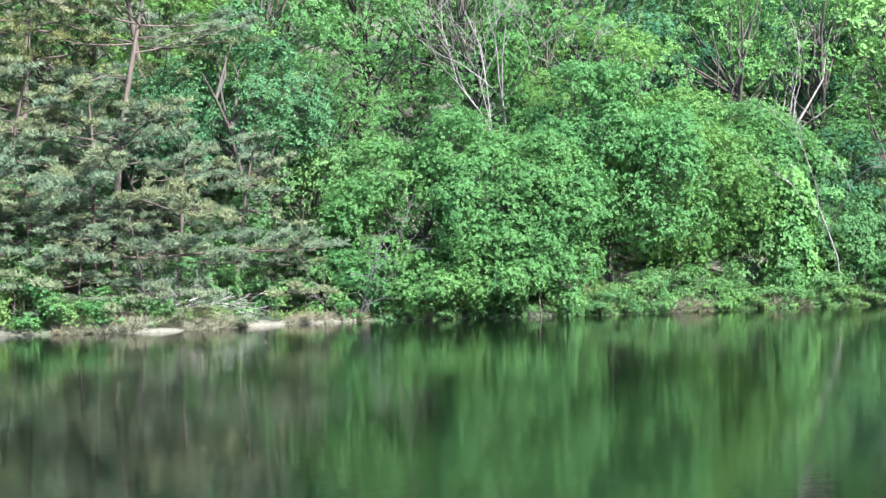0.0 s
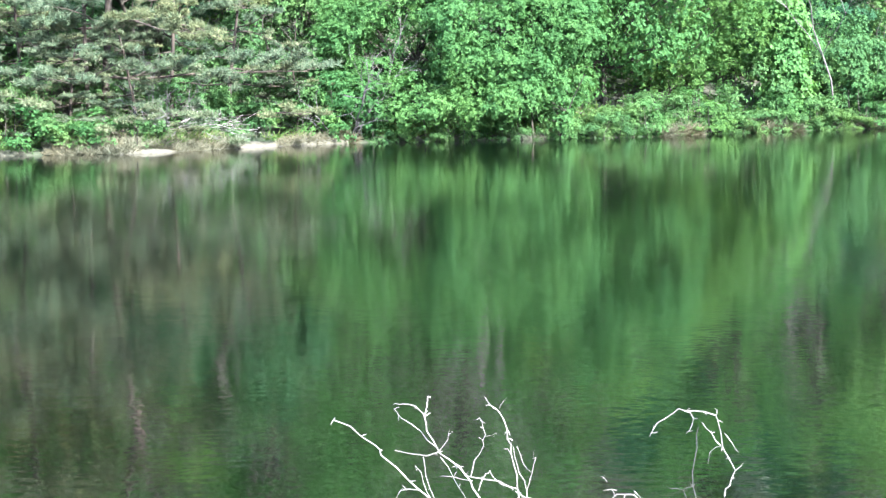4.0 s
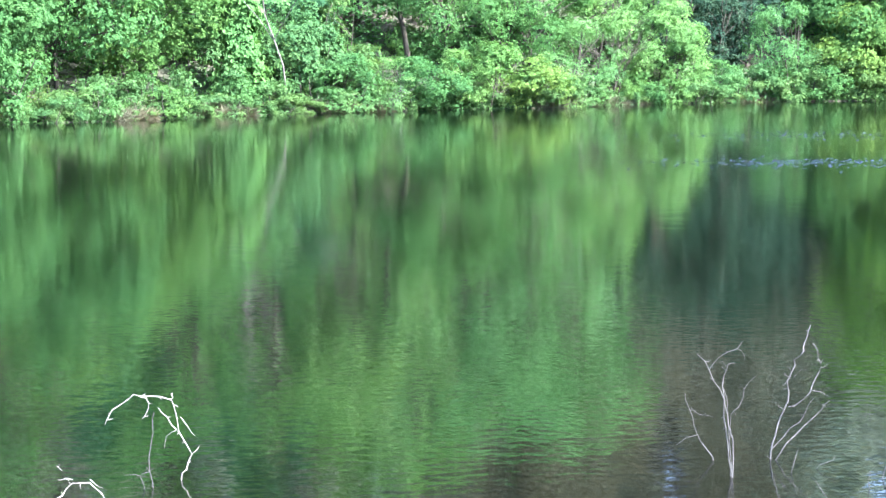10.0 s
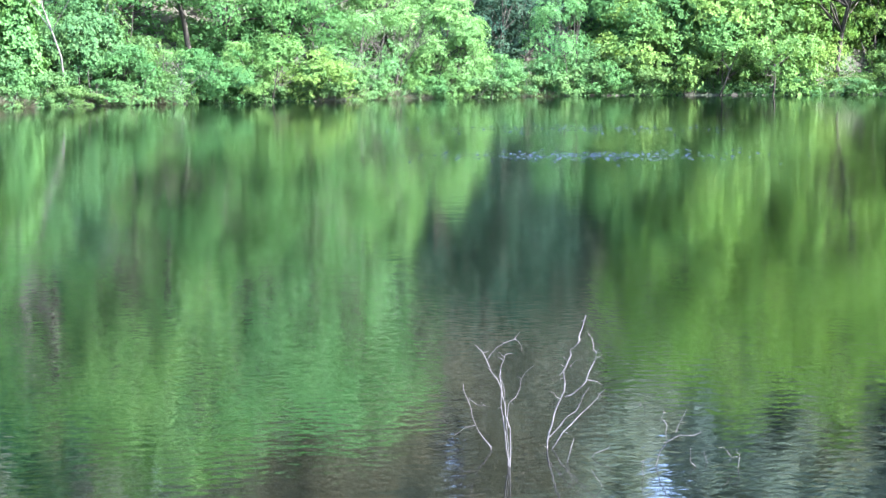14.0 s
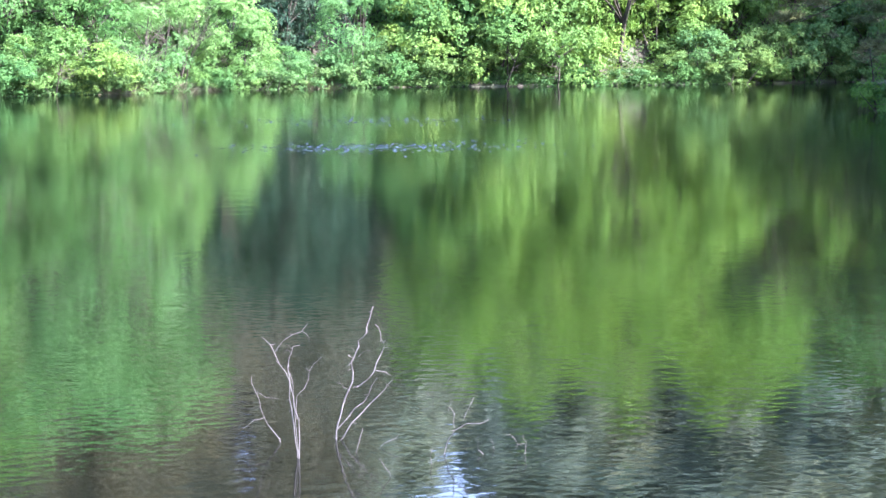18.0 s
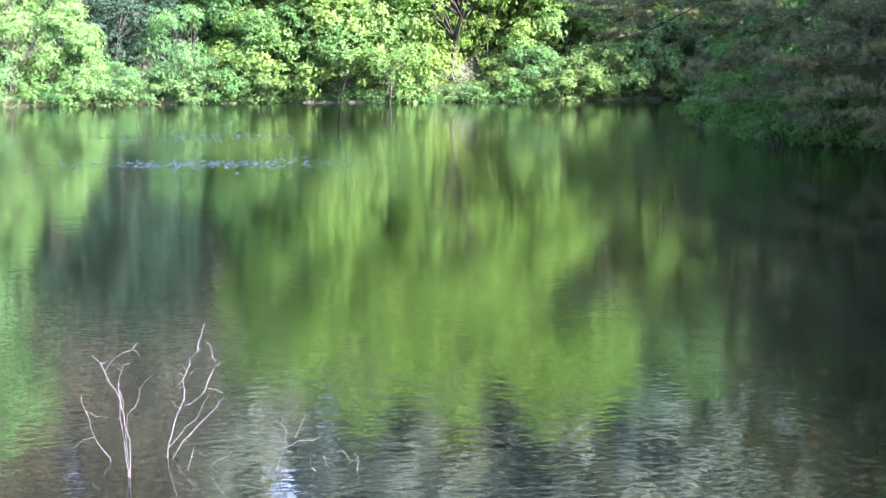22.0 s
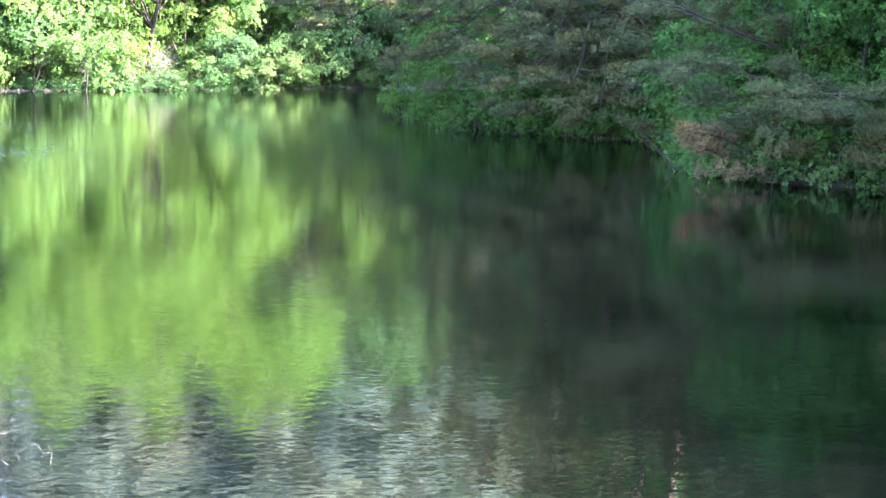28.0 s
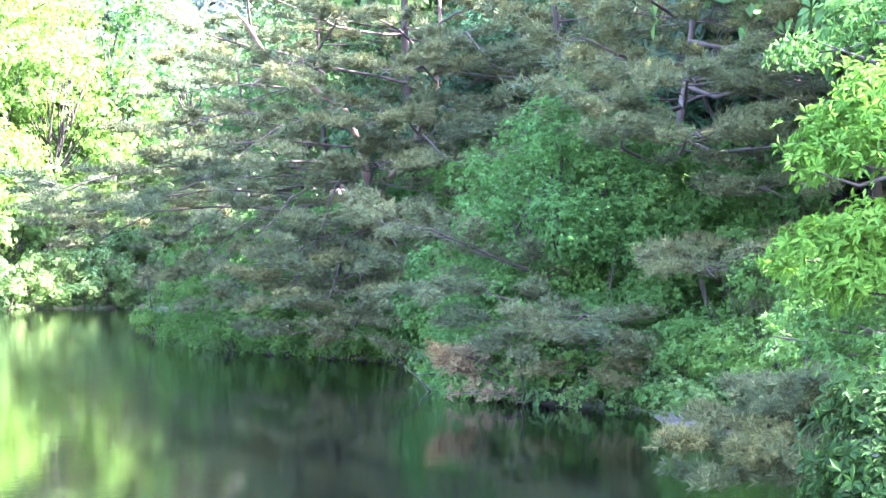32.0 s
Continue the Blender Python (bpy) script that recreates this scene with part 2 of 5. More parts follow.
def part(name, me, parent, label=""):
    ob = new(name, me)
    ob.parent = parent
    return tagged(ob, label)


def thing(name, label, category, group="", kind=""):
    return tagged(new(name), label, category, group, kind)


def tube_arrays(points, radii, sides=6):
    """A bent, tapered tube with closed ends, as vertices and quads."""
    P, R = np.asarray(points, float), np.asarray(radii, float)
    T = np.gradient(P, axis=0)
    T /= np.linalg.norm(T, axis=1, keepdims=True) + 1e-9
    ref = np.array([0.0, 0.0, 1.0]) if abs(T[0, 2]) < 0.8 else np.array([1.0, 0.0, 0.0])
    U = np.cross(T, ref)
    U /= np.linalg.norm(U, axis=1, keepdims=True) + 1e-9
    V = np.cross(T, U)
    a = np.arange(sides) * 2 * np.pi / sides
    ring = np.cos(a)[None, :, None] * U[:, None, :] + np.sin(a)[None, :, None] * V[:, None, :]
    verts = (P[:, None, :] + ring * R[:, None, None]).reshape(-1, 3)
    n = len(P)
    i, j = np.meshgrid(np.arange(n - 1), np.arange(sides), indexing="ij")
    q = np.stack([i * sides + j, i * sides + (j + 1) % sides, (i + 1) * sides + (j + 1) % sides, (i + 1) * sides + j], -1).reshape(-1, 4)
    return verts, q


def join_arrays(pieces):
    vs, fs, k = [], [], 0
    for v, f in pieces:
        vs.append(v)
        fs.append(f + k)
        k += len(v)
    return np.concatenate(vs), np.concatenate(fs)


def wander(rng, start, way, length, steps, bend, rise=0.0):
    """A crooked line that starts along way and bends as it goes."""
    p, d = np.array(start, float), np.array(way, float)
    d /= np.linalg.norm(d)
    out = [p.copy()]
    for _ in range(steps):
        d = d + rng.normal(0, bend, 3) + np.array([0, 0, rise])
        d /= np.linalg.norm(d)
        p = p + d * length / steps
        out.append(p.copy())
    return np.array(out)


def leaf_arrays(base, way, normal, length, width, fold=0.15):
    """Folded leaves: four corners and two triangles each."""
    side = np.cross(way, normal)
    side /= np.linalg.norm(side, axis=1, keepdims=True) + 1e-9
    n = np.cross(side, way)
    L, Wd = length[:, None], width[:, None]
    mid = base + way * L * 0.55
    v = np.stack([base, mid - side * Wd * 0.5 + n * Wd * fold, base + way * L - n * L * 0.08, mid + side * Wd * 0.5 + n * Wd * fold], 1).reshape(-1, 3)
    k = np.arange(len(base))[:, None] * 4
    return v, np.concatenate([k + np.array([[0, 2, 1]]), k + np.array([[0, 3, 2]])], 1).reshape(-1, 3)


def unit(a):
    return a / (np.linalg.norm(a, axis=1, keepdims=True) + 1e-9)


def rosettes(rng, centres, axes, per, leaf, slim=0.5, spread=1.0):
    """Tufts of leaves that spread from twig tips."""
    n = len(centres)
    c, ax = np.repeat(centres, per, 0), np.repeat(unit(axes), per, 0)
    rnd = unit(rng.normal(size=(n * per, 3)))
    rad = unit(rnd - ax * (rnd * ax).sum(1, keepdims=True))
    way = unit(ax * rng.uniform(-0.1, 0.6, (n * per, 1)) + rad * spread + np.array([0, 0, -0.12]))
    L = leaf * rng.uniform(0.65, 1.25, n * per)
    return leaf_arrays(c + way * (leaf * 0.08), way, ax + rng.normal(0, 0.25, (n * per, 3)), L, L * slim)


# ---- the pond and the land ----
CENTRE = (14.0, 40.0)
SHORE = [spot(*p) for p in ((-12, 57.8), (-7.9, 57.6), (-2.9, 62.6), (0.7, 63.4), (3.1, 64), (5.6, 65), (8.7, 68.5), (12.6, 71.5), (15.5, 74), (18.1, 75.3), (20.2, 79), (21.3, 80.2), (24.4, 82.4), (27.7, 84.0), (31.1, 85), (34.5, 88.4), (36.5, 91), (38.3, 93.4))]
SHORE += [(57.0, 66.0), (48, 55), spot(38.9, 61.4), spot(41.0, 51.4), spot(43.7, 49.3), spot(45.7, 48.4), spot(47.5, 36.4), spot(49.2, 34.6), spot(51.4, 34.4), (24.5, 18.5), (19.5, 9.5), (12, 5), (0, 4), (-12, 4), (-23, 12), (-28, 30), (-22, 46)]


def shore_radius():
    """Distance of the waterline from the pond's middle, by direction, lightly rounded and ragged."""
    n = 720
    ang = np.radians(np.arange(n) * 360.0 / n)
    a = np.array([math.atan2(y - CENTRE[1], x - CENTRE[0]) for x, y in SHORE])
    r = np.array([math.hypot(x - CENTRE[0], y - CENTRE[1]) for x, y in SHORE])
    o = np.argsort(a)
    a, r = a[o], r[o]
    a = np.concatenate([a - 2 * np.pi, a, a + 2 * np.pi])
    r = np.tile(r, 3)
    R = np.interp(np.where(ang > np.pi, ang - 2 * np.pi, ang), a, r)
    for _ in range(2):
        R = (np.roll(R, 1) + 2 * R + np.roll(R, -1)) / 4
    R += np.array([noise.noise((math.cos(t) * 14, math.sin(t) * 14, 3.0)) for t in ang]) * 0.35
    return ang, R


SHORE_ANG, SHORE_R = shore_radius()


def shore_offset(x, y):
    """How far outside the waterline a place lies, seen from the pond's middle."""
    t = math.atan2(y - CENTRE[1], x - CENTRE[0]) % (2 * math.pi)
    return math.hypot(x - CENTRE[0], y - CENTRE[1]) - float(np.interp(t, np.append(SHORE_ANG, 2 * np.pi), np.append(SHORE_R, SHORE_R[0])))


def land_height(x, y, d=None):
    """Ground height: a low bank, then wooded slopes that differ from side to side."""
    d = shore_offset(x, y) if d is None else d
    if d < 0:
        return max(-1.6, d * 0.35)
    head = math.degrees(math.atan2(x, y))
    dist = math.hypot(x, y)
    bank = 0.22 * (1 - math.exp(-d / 0.4))
    slope = 0.44 - 0.12 * math.exp(-(((head - 27) / 2.0) ** 2))
    if head > 40:
        slope = 0.34
    if head < -40 or head > 75 or y < 0:
        slope = 0.06
    rise = slope * max(0.0, d - 1.5)
    top = 80.0
    z = bank + top * (1 - math.exp(-rise / top))
    return z + 0.25 * min(1.0, d / 3) * noise.noise((x * 0.25, y * 0.25, 0)) + min(3.0, d * 0.05) * noise.noise((x * 0.04, y * 0.04, 5))


def build_land():
    offs = [-12, -5, -2, -0.8, -0.25, 0.0, 0.25, 0.6, 1.2, 2.2, 4, 7, 11, 17, 26, 40, 60, 90, 140, 220, 400, 900, 2500, 4500]
    n = len(SHORE_ANG) // 2
    verts = []
    for o in offs:
        for k in range(n):
            t, r = SHORE_ANG[k * 2], SHORE_R[k * 2] + o
            x, y = CENTRE[0] + math.cos(t) * max(0.5, r), CENTRE[1] + math.sin(t) * max(0.5, r)
            verts.append((x, y, land_height(x, y, o)))
    faces = [(i * n + j, i * n + (j + 1) % n, (i + 1) * n + (j + 1) % n, (i + 1) * n + j) for i in range(len(offs) - 1) for j in range(n)]
    land = tagged(new("ground", mesh_of("ground", verts, faces, GROUND, True)), "wooded hillside ground with brown leaf litter and grass", "ground", kind="structure")
    ring = [(CENTRE[0] + math.cos(t) * (r + 1.2), CENTRE[1] + math.sin(t) * (r + 1.2), 0.0) for t, r in zip(SHORE_ANG[::4], SHORE_R[::4])]
    m = len(ring)
    wv = [(CENTRE[0], CENTRE[1], 0.0)] + ring
    wf = [(0, 1 + j, 1 + (j + 1) % m) for j in range(m)]
    tagged(new("water", mesh_of("water", wv, wf, WATER)), "still green pond water with fine ripples", "water", kind="structure")
    return land


build_land()


# ---- trees ----
def crown_lobes(rng, height, radius, low, count):
    """Centres and radii of the bulges of a crown, most of them near its outside."""
    out = []
    mid = (height + low) / 2
    half = (height - low) / 2
    while len(out) < count:
        d = rng.normal(size=3)
        d /= np.linalg.norm(d)
        k = rng.uniform(0.4, 0.86) ** 0.6
        wide = 1.0 - 0.2 * d[2]
        c = np.array([d[0] * radius * k * wide, d[1] * radius * k * wide, mid + d[2] * half * k])
        out.append((c, radius * rng.uniform(0.24, 0.40)))
    return out


def clothe(rng, root, bulges, centre, tufts, per, leaf, slim, leaves, seed, droop=0.0, name="crown"):
    """Tufts of leaves over the bulges of a crown, thinner inside than on the outer and upper faces."""
    C, A = [], []
    for c, r in bulges:
        k = max(8, int(tufts * (r / bulges[0][1]) ** 2))
        m = max(3, k // 5)
        d = unit(rng.normal(size=(m, 3)) + unit((c - centre)[None] + 1e-6) * 0.5 + np.array([0, 0, 0.5]))
        rr = r * (1.1 - 0.5 * rng.uniform(0, 1, (m, 1)) ** 1.8) * (1 + 0.25 * np.sin(d * 5 + seed).sum(1, keepdims=True) / 3)
        # a sprig of five tufts at the end of each twig
        sprig = np.repeat(c + d * rr * np.array([1, 1, 0.75]), 5, 0)
        out = rng.normal(0, 1, sprig.shape) * np.array([1, 1, 0.6]) * min(leaf * 1.35, r * 0.4)
        C.append(sprig + out)
        A.append(np.repeat(d, 5, 0) + out / (leaf * 3) + np.array([0, 0, 0.6 - droop]))
    v, f = rosettes(rng, np.concatenate(C), np.concatenate(A), per, leaf, slim)
    return part(name, mesh_of(name, v, f, leaves), root)


def broadleaf(name, label, seed, height, radius, low, lobes, tufts, leaf, leaves, bark=None, slim=0.5, per=7, category="tree", trunks=1, group="", stretch=1.0):
    """A broad-leaved tree or bush: crooked stems, limbs to every bulge of the crown, tufts of leaves on the bulges."""
    rng = np.random.default_rng(seed)
    root = thing(name, label, category, group)
    bark = bark or BARK
    bulges = crown_lobes(rng, height, radius, low, lobes)
    stems = []
    for k in range(trunks):
        lean = rng.normal(0, 0.12 if trunks == 1 else 0.3, 2)
        line = wander(rng, (rng.normal(0, 0.1 * trunks), rng.normal(0, 0.1 * trunks), -0.6), (lean[0], lean[1], 1), height * 0.8 + 0.6, 7, 0.09)
        r0 = 0.0115 * height / math.sqrt(trunks) + 0.02
        stems.append(line)
        v, f = tube_arrays(line, np.linspace(r0, r0 * 0.25, len(line)) * np.where(np.arange(len(line)) == 0, 1.4, 1), 7)
        part("trunk" if trunks == 1 else "stem", mesh_of("trunk", v, f, bark, True), root)
    arms = []
    for k, (c, r) in enumerate(bulges):
        line = stems[rng.integers(len(stems))]
        z = np.clip(c[2] * rng.uniform(0.4, 0.75), low * 0.5, height * 0.75)
        a = line[np.argmin(np.abs(line[:, 2] - z))]
        mids = [a, a + (c - a) * 0.35 + rng.normal(0, 0.12, 3) * r, a + (c - a) * 0.7 + rng.normal(0, 0.15, 3) * r + np.array([0, 0, 0.1 * r]), c]
        tube = tube_arrays(mids, np.array([0.0055, 0.0042, 0.003, 0.0018]) * height, 5)
        if k < 4 and category == "tree":
            part("limb", mesh_of("limb", *tube, bark, True), root)
        else:
            arms.append(tube)
    tagged(part("branchwork", mesh_of("branchwork", *join_arrays(arms), bark, True), root), kind="stuff")
    clothe(rng, root, bulges, np.array([0, 0, (height + low) / 2]), tufts, per, leaf, slim, leaves, seed)
    return root


def needle_arrays(rng, centres, axes, per, length, width):
    """Brushes of needles: one narrow triangle for each few needles."""
    n = len(centres)
    c, ax = np.repeat(centres, per, 0), np.repeat(unit(axes), per, 0)
    rnd = unit(rng.normal(size=(n * per, 3)))
    way = unit(ax * rng.uniform(0.15, 1.0, (n * per, 1)) + unit(rnd - ax * (rnd * ax).sum(1, keepdims=True)) * 0.75)
    side = unit(np.cross(way, unit(rng.normal(size=(n * per, 3)))))
    L = length * rng.uniform(0.7, 1.2, (n * per, 1))
    b = c - ax * length * 0.4 * rng.uniform(0, 1, (n * per, 1))
    v = np.stack([b - side * width, b + side * width, b + way * L], 1).reshape(-1, 3)
    return v, np.arange(len(v)).reshape(-1, 3)


def pine_limb(rng, root, limb, thick, brushes, needles, per=9, needle=0.17, width=0.011, bare=0.1, pad=0.27, lift=0.0, tail=0.5, flat=0.018):
    """One limb of a pine with side twigs and flat, tufted pads of needles along it."""
    limb = np.asarray(limb, float)
    ln = float(np.linalg.norm(np.diff(limb, axis=0), axis=1).sum())
    n_seg = len(limb) - 1
    d = limb[-1] - limb[0]
    d /= np.linalg.norm(d) + 1e-9
    s = np.array([-d[1], d[0], 0.0]) / (math.hypot(d[0], d[1]) + 1e-9)
    tubes = [tube_arrays(limb, np.linspace(thick, 0.008, len(limb)), 6)]

    def along(u):
        i = np.minimum((u * n_seg).astype(int), n_seg - 1)
        w = (u * n_seg - i)[:, None]
        return limb[i] * (1 - w) + limb[i + 1] * w

    # side twigs, left and right in turn; the brushes sit along them
    count = max(4, int(ln * 1.9))
    C, A = [], []
    for k in range(count):
        u = bare + (1 - bare) * (k + rng.uniform(0.1, 0.9)) / count
        a = along(np.array([u]))[0]
        side = (-1) ** k
        tl = ln * pad * math.sin(min(0.97, max(0.12, u)) * 2.5) * rng.uniform(0.7, 1.2) + 0.18
        way = s * side * rng.uniform(0.5, 1.0) + d * rng.uniform(0.25, 0.9) + np.array([0, 0, rng.uniform(-0.05, 0.16) + lift])
        tw = wander(rng, a, way, tl, 4, 0.12, 0.03)
        tubes.append(tube_arrays(tw, np.linspace(0.3 * thick * (1 - u) + 0.008, 0.004, len(tw)), 4))
        m = max(3, int(brushes * tl))
        q = 1.05 - tail * rng.uniform(0, 1, m) ** 1.2
        i = np.minimum((q * 4).astype(int), 3)
        w = (q * 4 - i)[:, None]
        C.append(tw[i] * (1 - w) + tw[i + 1] * w + rng.normal(0, 1, (m, 3)) * np.array([0.085, 0.085, flat]) * (0.4 + tl) + np.array([0, 0, 0.03]))
        A.append(np.array([0, 0, 0.6]) + unit(way[None]) * 1.1 + rng.normal(0, 0.28, (m, 3)))
    arm = part("limb", mesh_of("limb", *join_arrays(tubes), BARK_PINE, True), root)
    v, f = needle_arrays(rng, np.concatenate(C), np.concatenate(A), per, needle, width)
    part("needles", mesh_of("needles", v, f, needles), arm)


def pine(name, label, seed, height, reach, first, tiers, brushes, needles, lean=(0, 0), per=9, needle=0.17, width=0.011, droop=0.25, group=""):
    """A red pine: a bent trunk and level limbs in tiers."""
    rng = np.random.default_rng(seed)
    root = thing(name, label, "pine tree", group)
    line = wander(rng, (0, 0, -0.6), (lean[0], lean[1], 1), height + 0.6, 10, 0.05)
    v, f = tube_arrays(line, np.linspace(0.0075 * height + 0.03, 0.03, len(line)), 8)
    part("trunk", mesh_of("trunk", v, f, BARK_PINE, True), root)
    turn = rng.uniform(0, 6.28)
    for k in range(tiers):
        frac = k / (tiers - 1)
        z = first + (height - first) * frac ** 0.9
        for _ in range(4 if frac < 0.85 else 3):
            zz = z + rng.normal(0, 0.25)
            i = int(np.argmin(np.abs(line[:, 2] - zz)))
            a = line[i].copy()
            a[2] = zz
            turn += 2.4 + rng.normal(0, 0.35)
            ln = reach * (1 - 0.72 * frac ** 1.3) * rng.uniform(0.6, 1.1)
            limb = wander(rng, a, (math.cos(turn), math.sin(turn), 0.2 - droop * (1 - frac)), ln, 6, 0.10, 0.02)
            pine_limb(rng, root, limb, 0.0065 * ln + 0.012, brushes, needles, per, needle, width)
    return root


def fork(rng, start, way, length, thick, depth, out, bend=0.16, kids=3):
    """A bare branch that divides again and again."""
    line = wander(rng, start, way, length, 5, bend, 0.02)
    out.append((line, thick))
    if depth == 0:
        return
    for k in range(kids):
        i = int(rng.integers(2, 6))
        d = line[min(i, 5)] - line[i - 1]
        side = rng.normal(0, 1, 3)
        fork(rng, line[min(i, 5)], d / np.linalg.norm(d) + side * 0.45 + np.array([0, 0, 0.1]), length * rng.uniform(0.45, 0.7), thick * 0.55, depth - 1, out, bend, kids)


def bare_tree(name, label, seed, height, stems, bark, depth=3, thick=0.05, spread=0.35, lean=(0, 0), category="bare tree", kids=3):
    """A leafless tree: each stem with its boughs."""
    rng = np.random.default_rng(seed)
    root = thing(name, label, category)
    for k in range(stems):
        out = []
        fork(rng, (rng.normal(0, 0.08), rng.normal(0, 0.08), -0.3), (lean[0] + rng.normal(0, spread), lean[1] + rng.normal(0, spread), 1), height * rng.uniform(0.6, 0.9), thick, depth, out, kids=kids)
        v, f = tube_arrays(out[0][0], np.linspace(out[0][1], out[0][1] * 0.5, 6), 6)
        stem = part("stem", mesh_of("stem", v, f, bark, True), root)
        twigs = [tube_arrays(l, np.linspace(t, max(0.004, t * 0.35), 6), 4) for l, t in out[1:]]
        tagged(part("branchwork", mesh_of("branchwork", *join_arrays(twigs), bark, True), stem), kind="stuff")
    return root


def stand(ob, heading, distance, size=1.0, turn=0.0, tall=1.0, z=None):
    x, y = spot(heading, distance)
    g = max(land_height(x, y), -0.3) if z is None else z
    return Matrix.Translation((x, y, g)) @ Matrix.Rotation(radians(turn), 4, "Z") @ Matrix.Diagonal((size, size, size * tall, 1))


def place(ob, heading, distance, size=1.0, turn=0.0, tall=1.0, z=None, group="", label=""):
    """Stand a copy of a tree at a heading and distance from the viewpoint."""
    c = copy_thing(ob, stand(ob, heading, distance, size, turn, tall, z))
    return tagged(c, label, group=group)


def at(heading, tilt, distance):
    """The place at a heading, an angle above the horizon and a distance over the ground."""
    x, y = spot(heading, distance)
    return np.array([x, y, EYE.z + distance * math.tan(radians(tilt))])


def drop_template(ob):
    for o in (*ob.children_recursive, ob):
        bpy.data.objects.remove(o)


def shore(heading):
    """Distance of the far waterline at a heading."""
    return float(np.interp(heading, [-12, -7.9, -2.9, 0.7, 3.1, 5.6, 8.7, 12.6, 15.5, 18.1, 20.2, 24.4, 27.7, 31.1, 34.5, 38.3], [57.8, 57.6, 62.6, 63.4, 64, 65, 68.5, 71.5, 74, 75.3, 79, 82.4, 84, 85, 88.4, 93.4]))


OAKS = [broadleaf("oak_tree", "leafy oak with bright green rounded crown at the water", 11 + k, 6.6, 3.0, 0.1, 46, 240, 0.086, LEAF_BRIGHT, per=6, slim=0.6) for k in range(3)]
BUSHES = [broadleaf("shrub", "dense green shrub hanging over the waterline", 31 + k, 2.6, 1.7, -0.5, 19, 150, 0.086, (LEAF_BRIGHT, LEAF_MID, LEAF_MID)[k], category="shrub", trunks=4, per=6, slim=0.58) for k in range(3)]
LOWS = [broadleaf("low_shrub", "low green shrub spilling over the waterline", 36 + k, 1.35, 0.95, -0.35, 10, 95, 0.08, (LEAF_MID, LEAF_MID, LEAF_BRIGHT)[k], category="shrub", trunks=3, per=6) for k in range(3)]
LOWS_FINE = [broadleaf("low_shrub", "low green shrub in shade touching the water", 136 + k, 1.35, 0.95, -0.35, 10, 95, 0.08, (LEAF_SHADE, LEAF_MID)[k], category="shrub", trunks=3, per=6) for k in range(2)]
FRESH_BUSHES = [broadleaf("oak_shrub", "fresh yellow-green oak shrub hanging to the water", 38 + k, 3.0, 1.9, -0.5, 20, 130, 0.12, LEAF_FRESH, category="shrub", trunks=3, per=6) for k in range(2)]
PALES = [broadleaf("willow_shrub", "pale green willow shrub with fine leaves", 41 + k, 4.4, 1.9, -0.1, 28, 125, 0.11, LEAF_PALE, slim=0.32, per=7, category="shrub", trunks=4) for k in range(2)]
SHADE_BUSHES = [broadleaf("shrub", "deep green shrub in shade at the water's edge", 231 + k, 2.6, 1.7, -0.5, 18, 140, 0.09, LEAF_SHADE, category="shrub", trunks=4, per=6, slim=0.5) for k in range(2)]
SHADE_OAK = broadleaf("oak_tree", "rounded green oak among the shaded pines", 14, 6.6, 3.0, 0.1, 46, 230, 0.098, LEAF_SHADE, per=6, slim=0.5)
DARK = broadleaf("evergreen_tree", "dark blue-green broad-leaved tree with drooping leaves", 51, 9.0, 2.7, 1.5, 34, 180, 0.155, LEAF_DARK, slim=0.34)
TALLS = [broadleaf("tall_tree", "tall green hillside tree with a full crown", 61 + k, 11.0, 3.4, 0.4, 46, 165, 0.108, (LEAF_BRIGHT, LEAF_LIME, LEAF_LIME)[k], per=6) for k in range(3)]
YELLOWS = [broadleaf("fresh_oak", "sunlit yellow-green oak in fresh leaf", 71 + k, 11.5, 3.6, 0.4, 48, 150, 0.145, LEAF_YELLOW, per=6) for k in range(2)]
FAR = broadleaf("far_tree", "distant hillside tree, haze put into its blue-green leaf colour", 81, 13.0, 4.2, -0.5, 20, 60, 0.6, LEAF_FAR_HAZE, per=4)
HILLS = [broadleaf("hillside_tree", "green tree in the woods up the slope", 66 + k, 11.0, 3.5, 0.5, 30, 60, 0.25, (LEAF_BRIGHT, LEAF_BRIGHT, LEAF_PALE)[k], per=5) for k in range(3)]
DULL = broadleaf("budding_tree", "grey-brown hillside tree barely in leaf", 82, 11.0, 3.6, 0.4, 30, 105, 0.2, LEAF_DULL, per=5, slim=0.35)
PINES = [pine("pine_tree", "red pine with tiers of grey-green needles", 91 + k, 12.5, 5.4, 1.0, 10, (32, 20, 20)[k], (NEEDLE_DRY, NEEDLE, NEEDLE)[k], per=(18, 14, 14)[k], width=(0.0095, 0.012, 0.012)[k], needle=(0.165, 0.19, 0.19)[k]) for k in range(3)]
DARK_HILL = broadleaf("shaded_tree", "dark green tree with shade put into its leaf colour", 83, 11.0, 3.5, 0.2, 30, 55, 0.26, LEAF_DEEP_SHADE, per=5, slim=0.4)
HIGH = broadleaf("tall_oak", "oak with a bare lower trunk and yellow-green crown", 75, 10.5, 3.2, 1.9, 42, 140, 0.145, LEAF_YELLOW, per=6)
SMALL_PINE = pine("young_pine", "young red pine with tan-tipped needles", 95, 4.6, 2.7, 0.3, 6, 46, NEEDLE_DRY, per=12, width=0.0095, needle=0.15)
rng = np.random.default_rng(5)


def spin():
    return float(rng.uniform(0, 360))


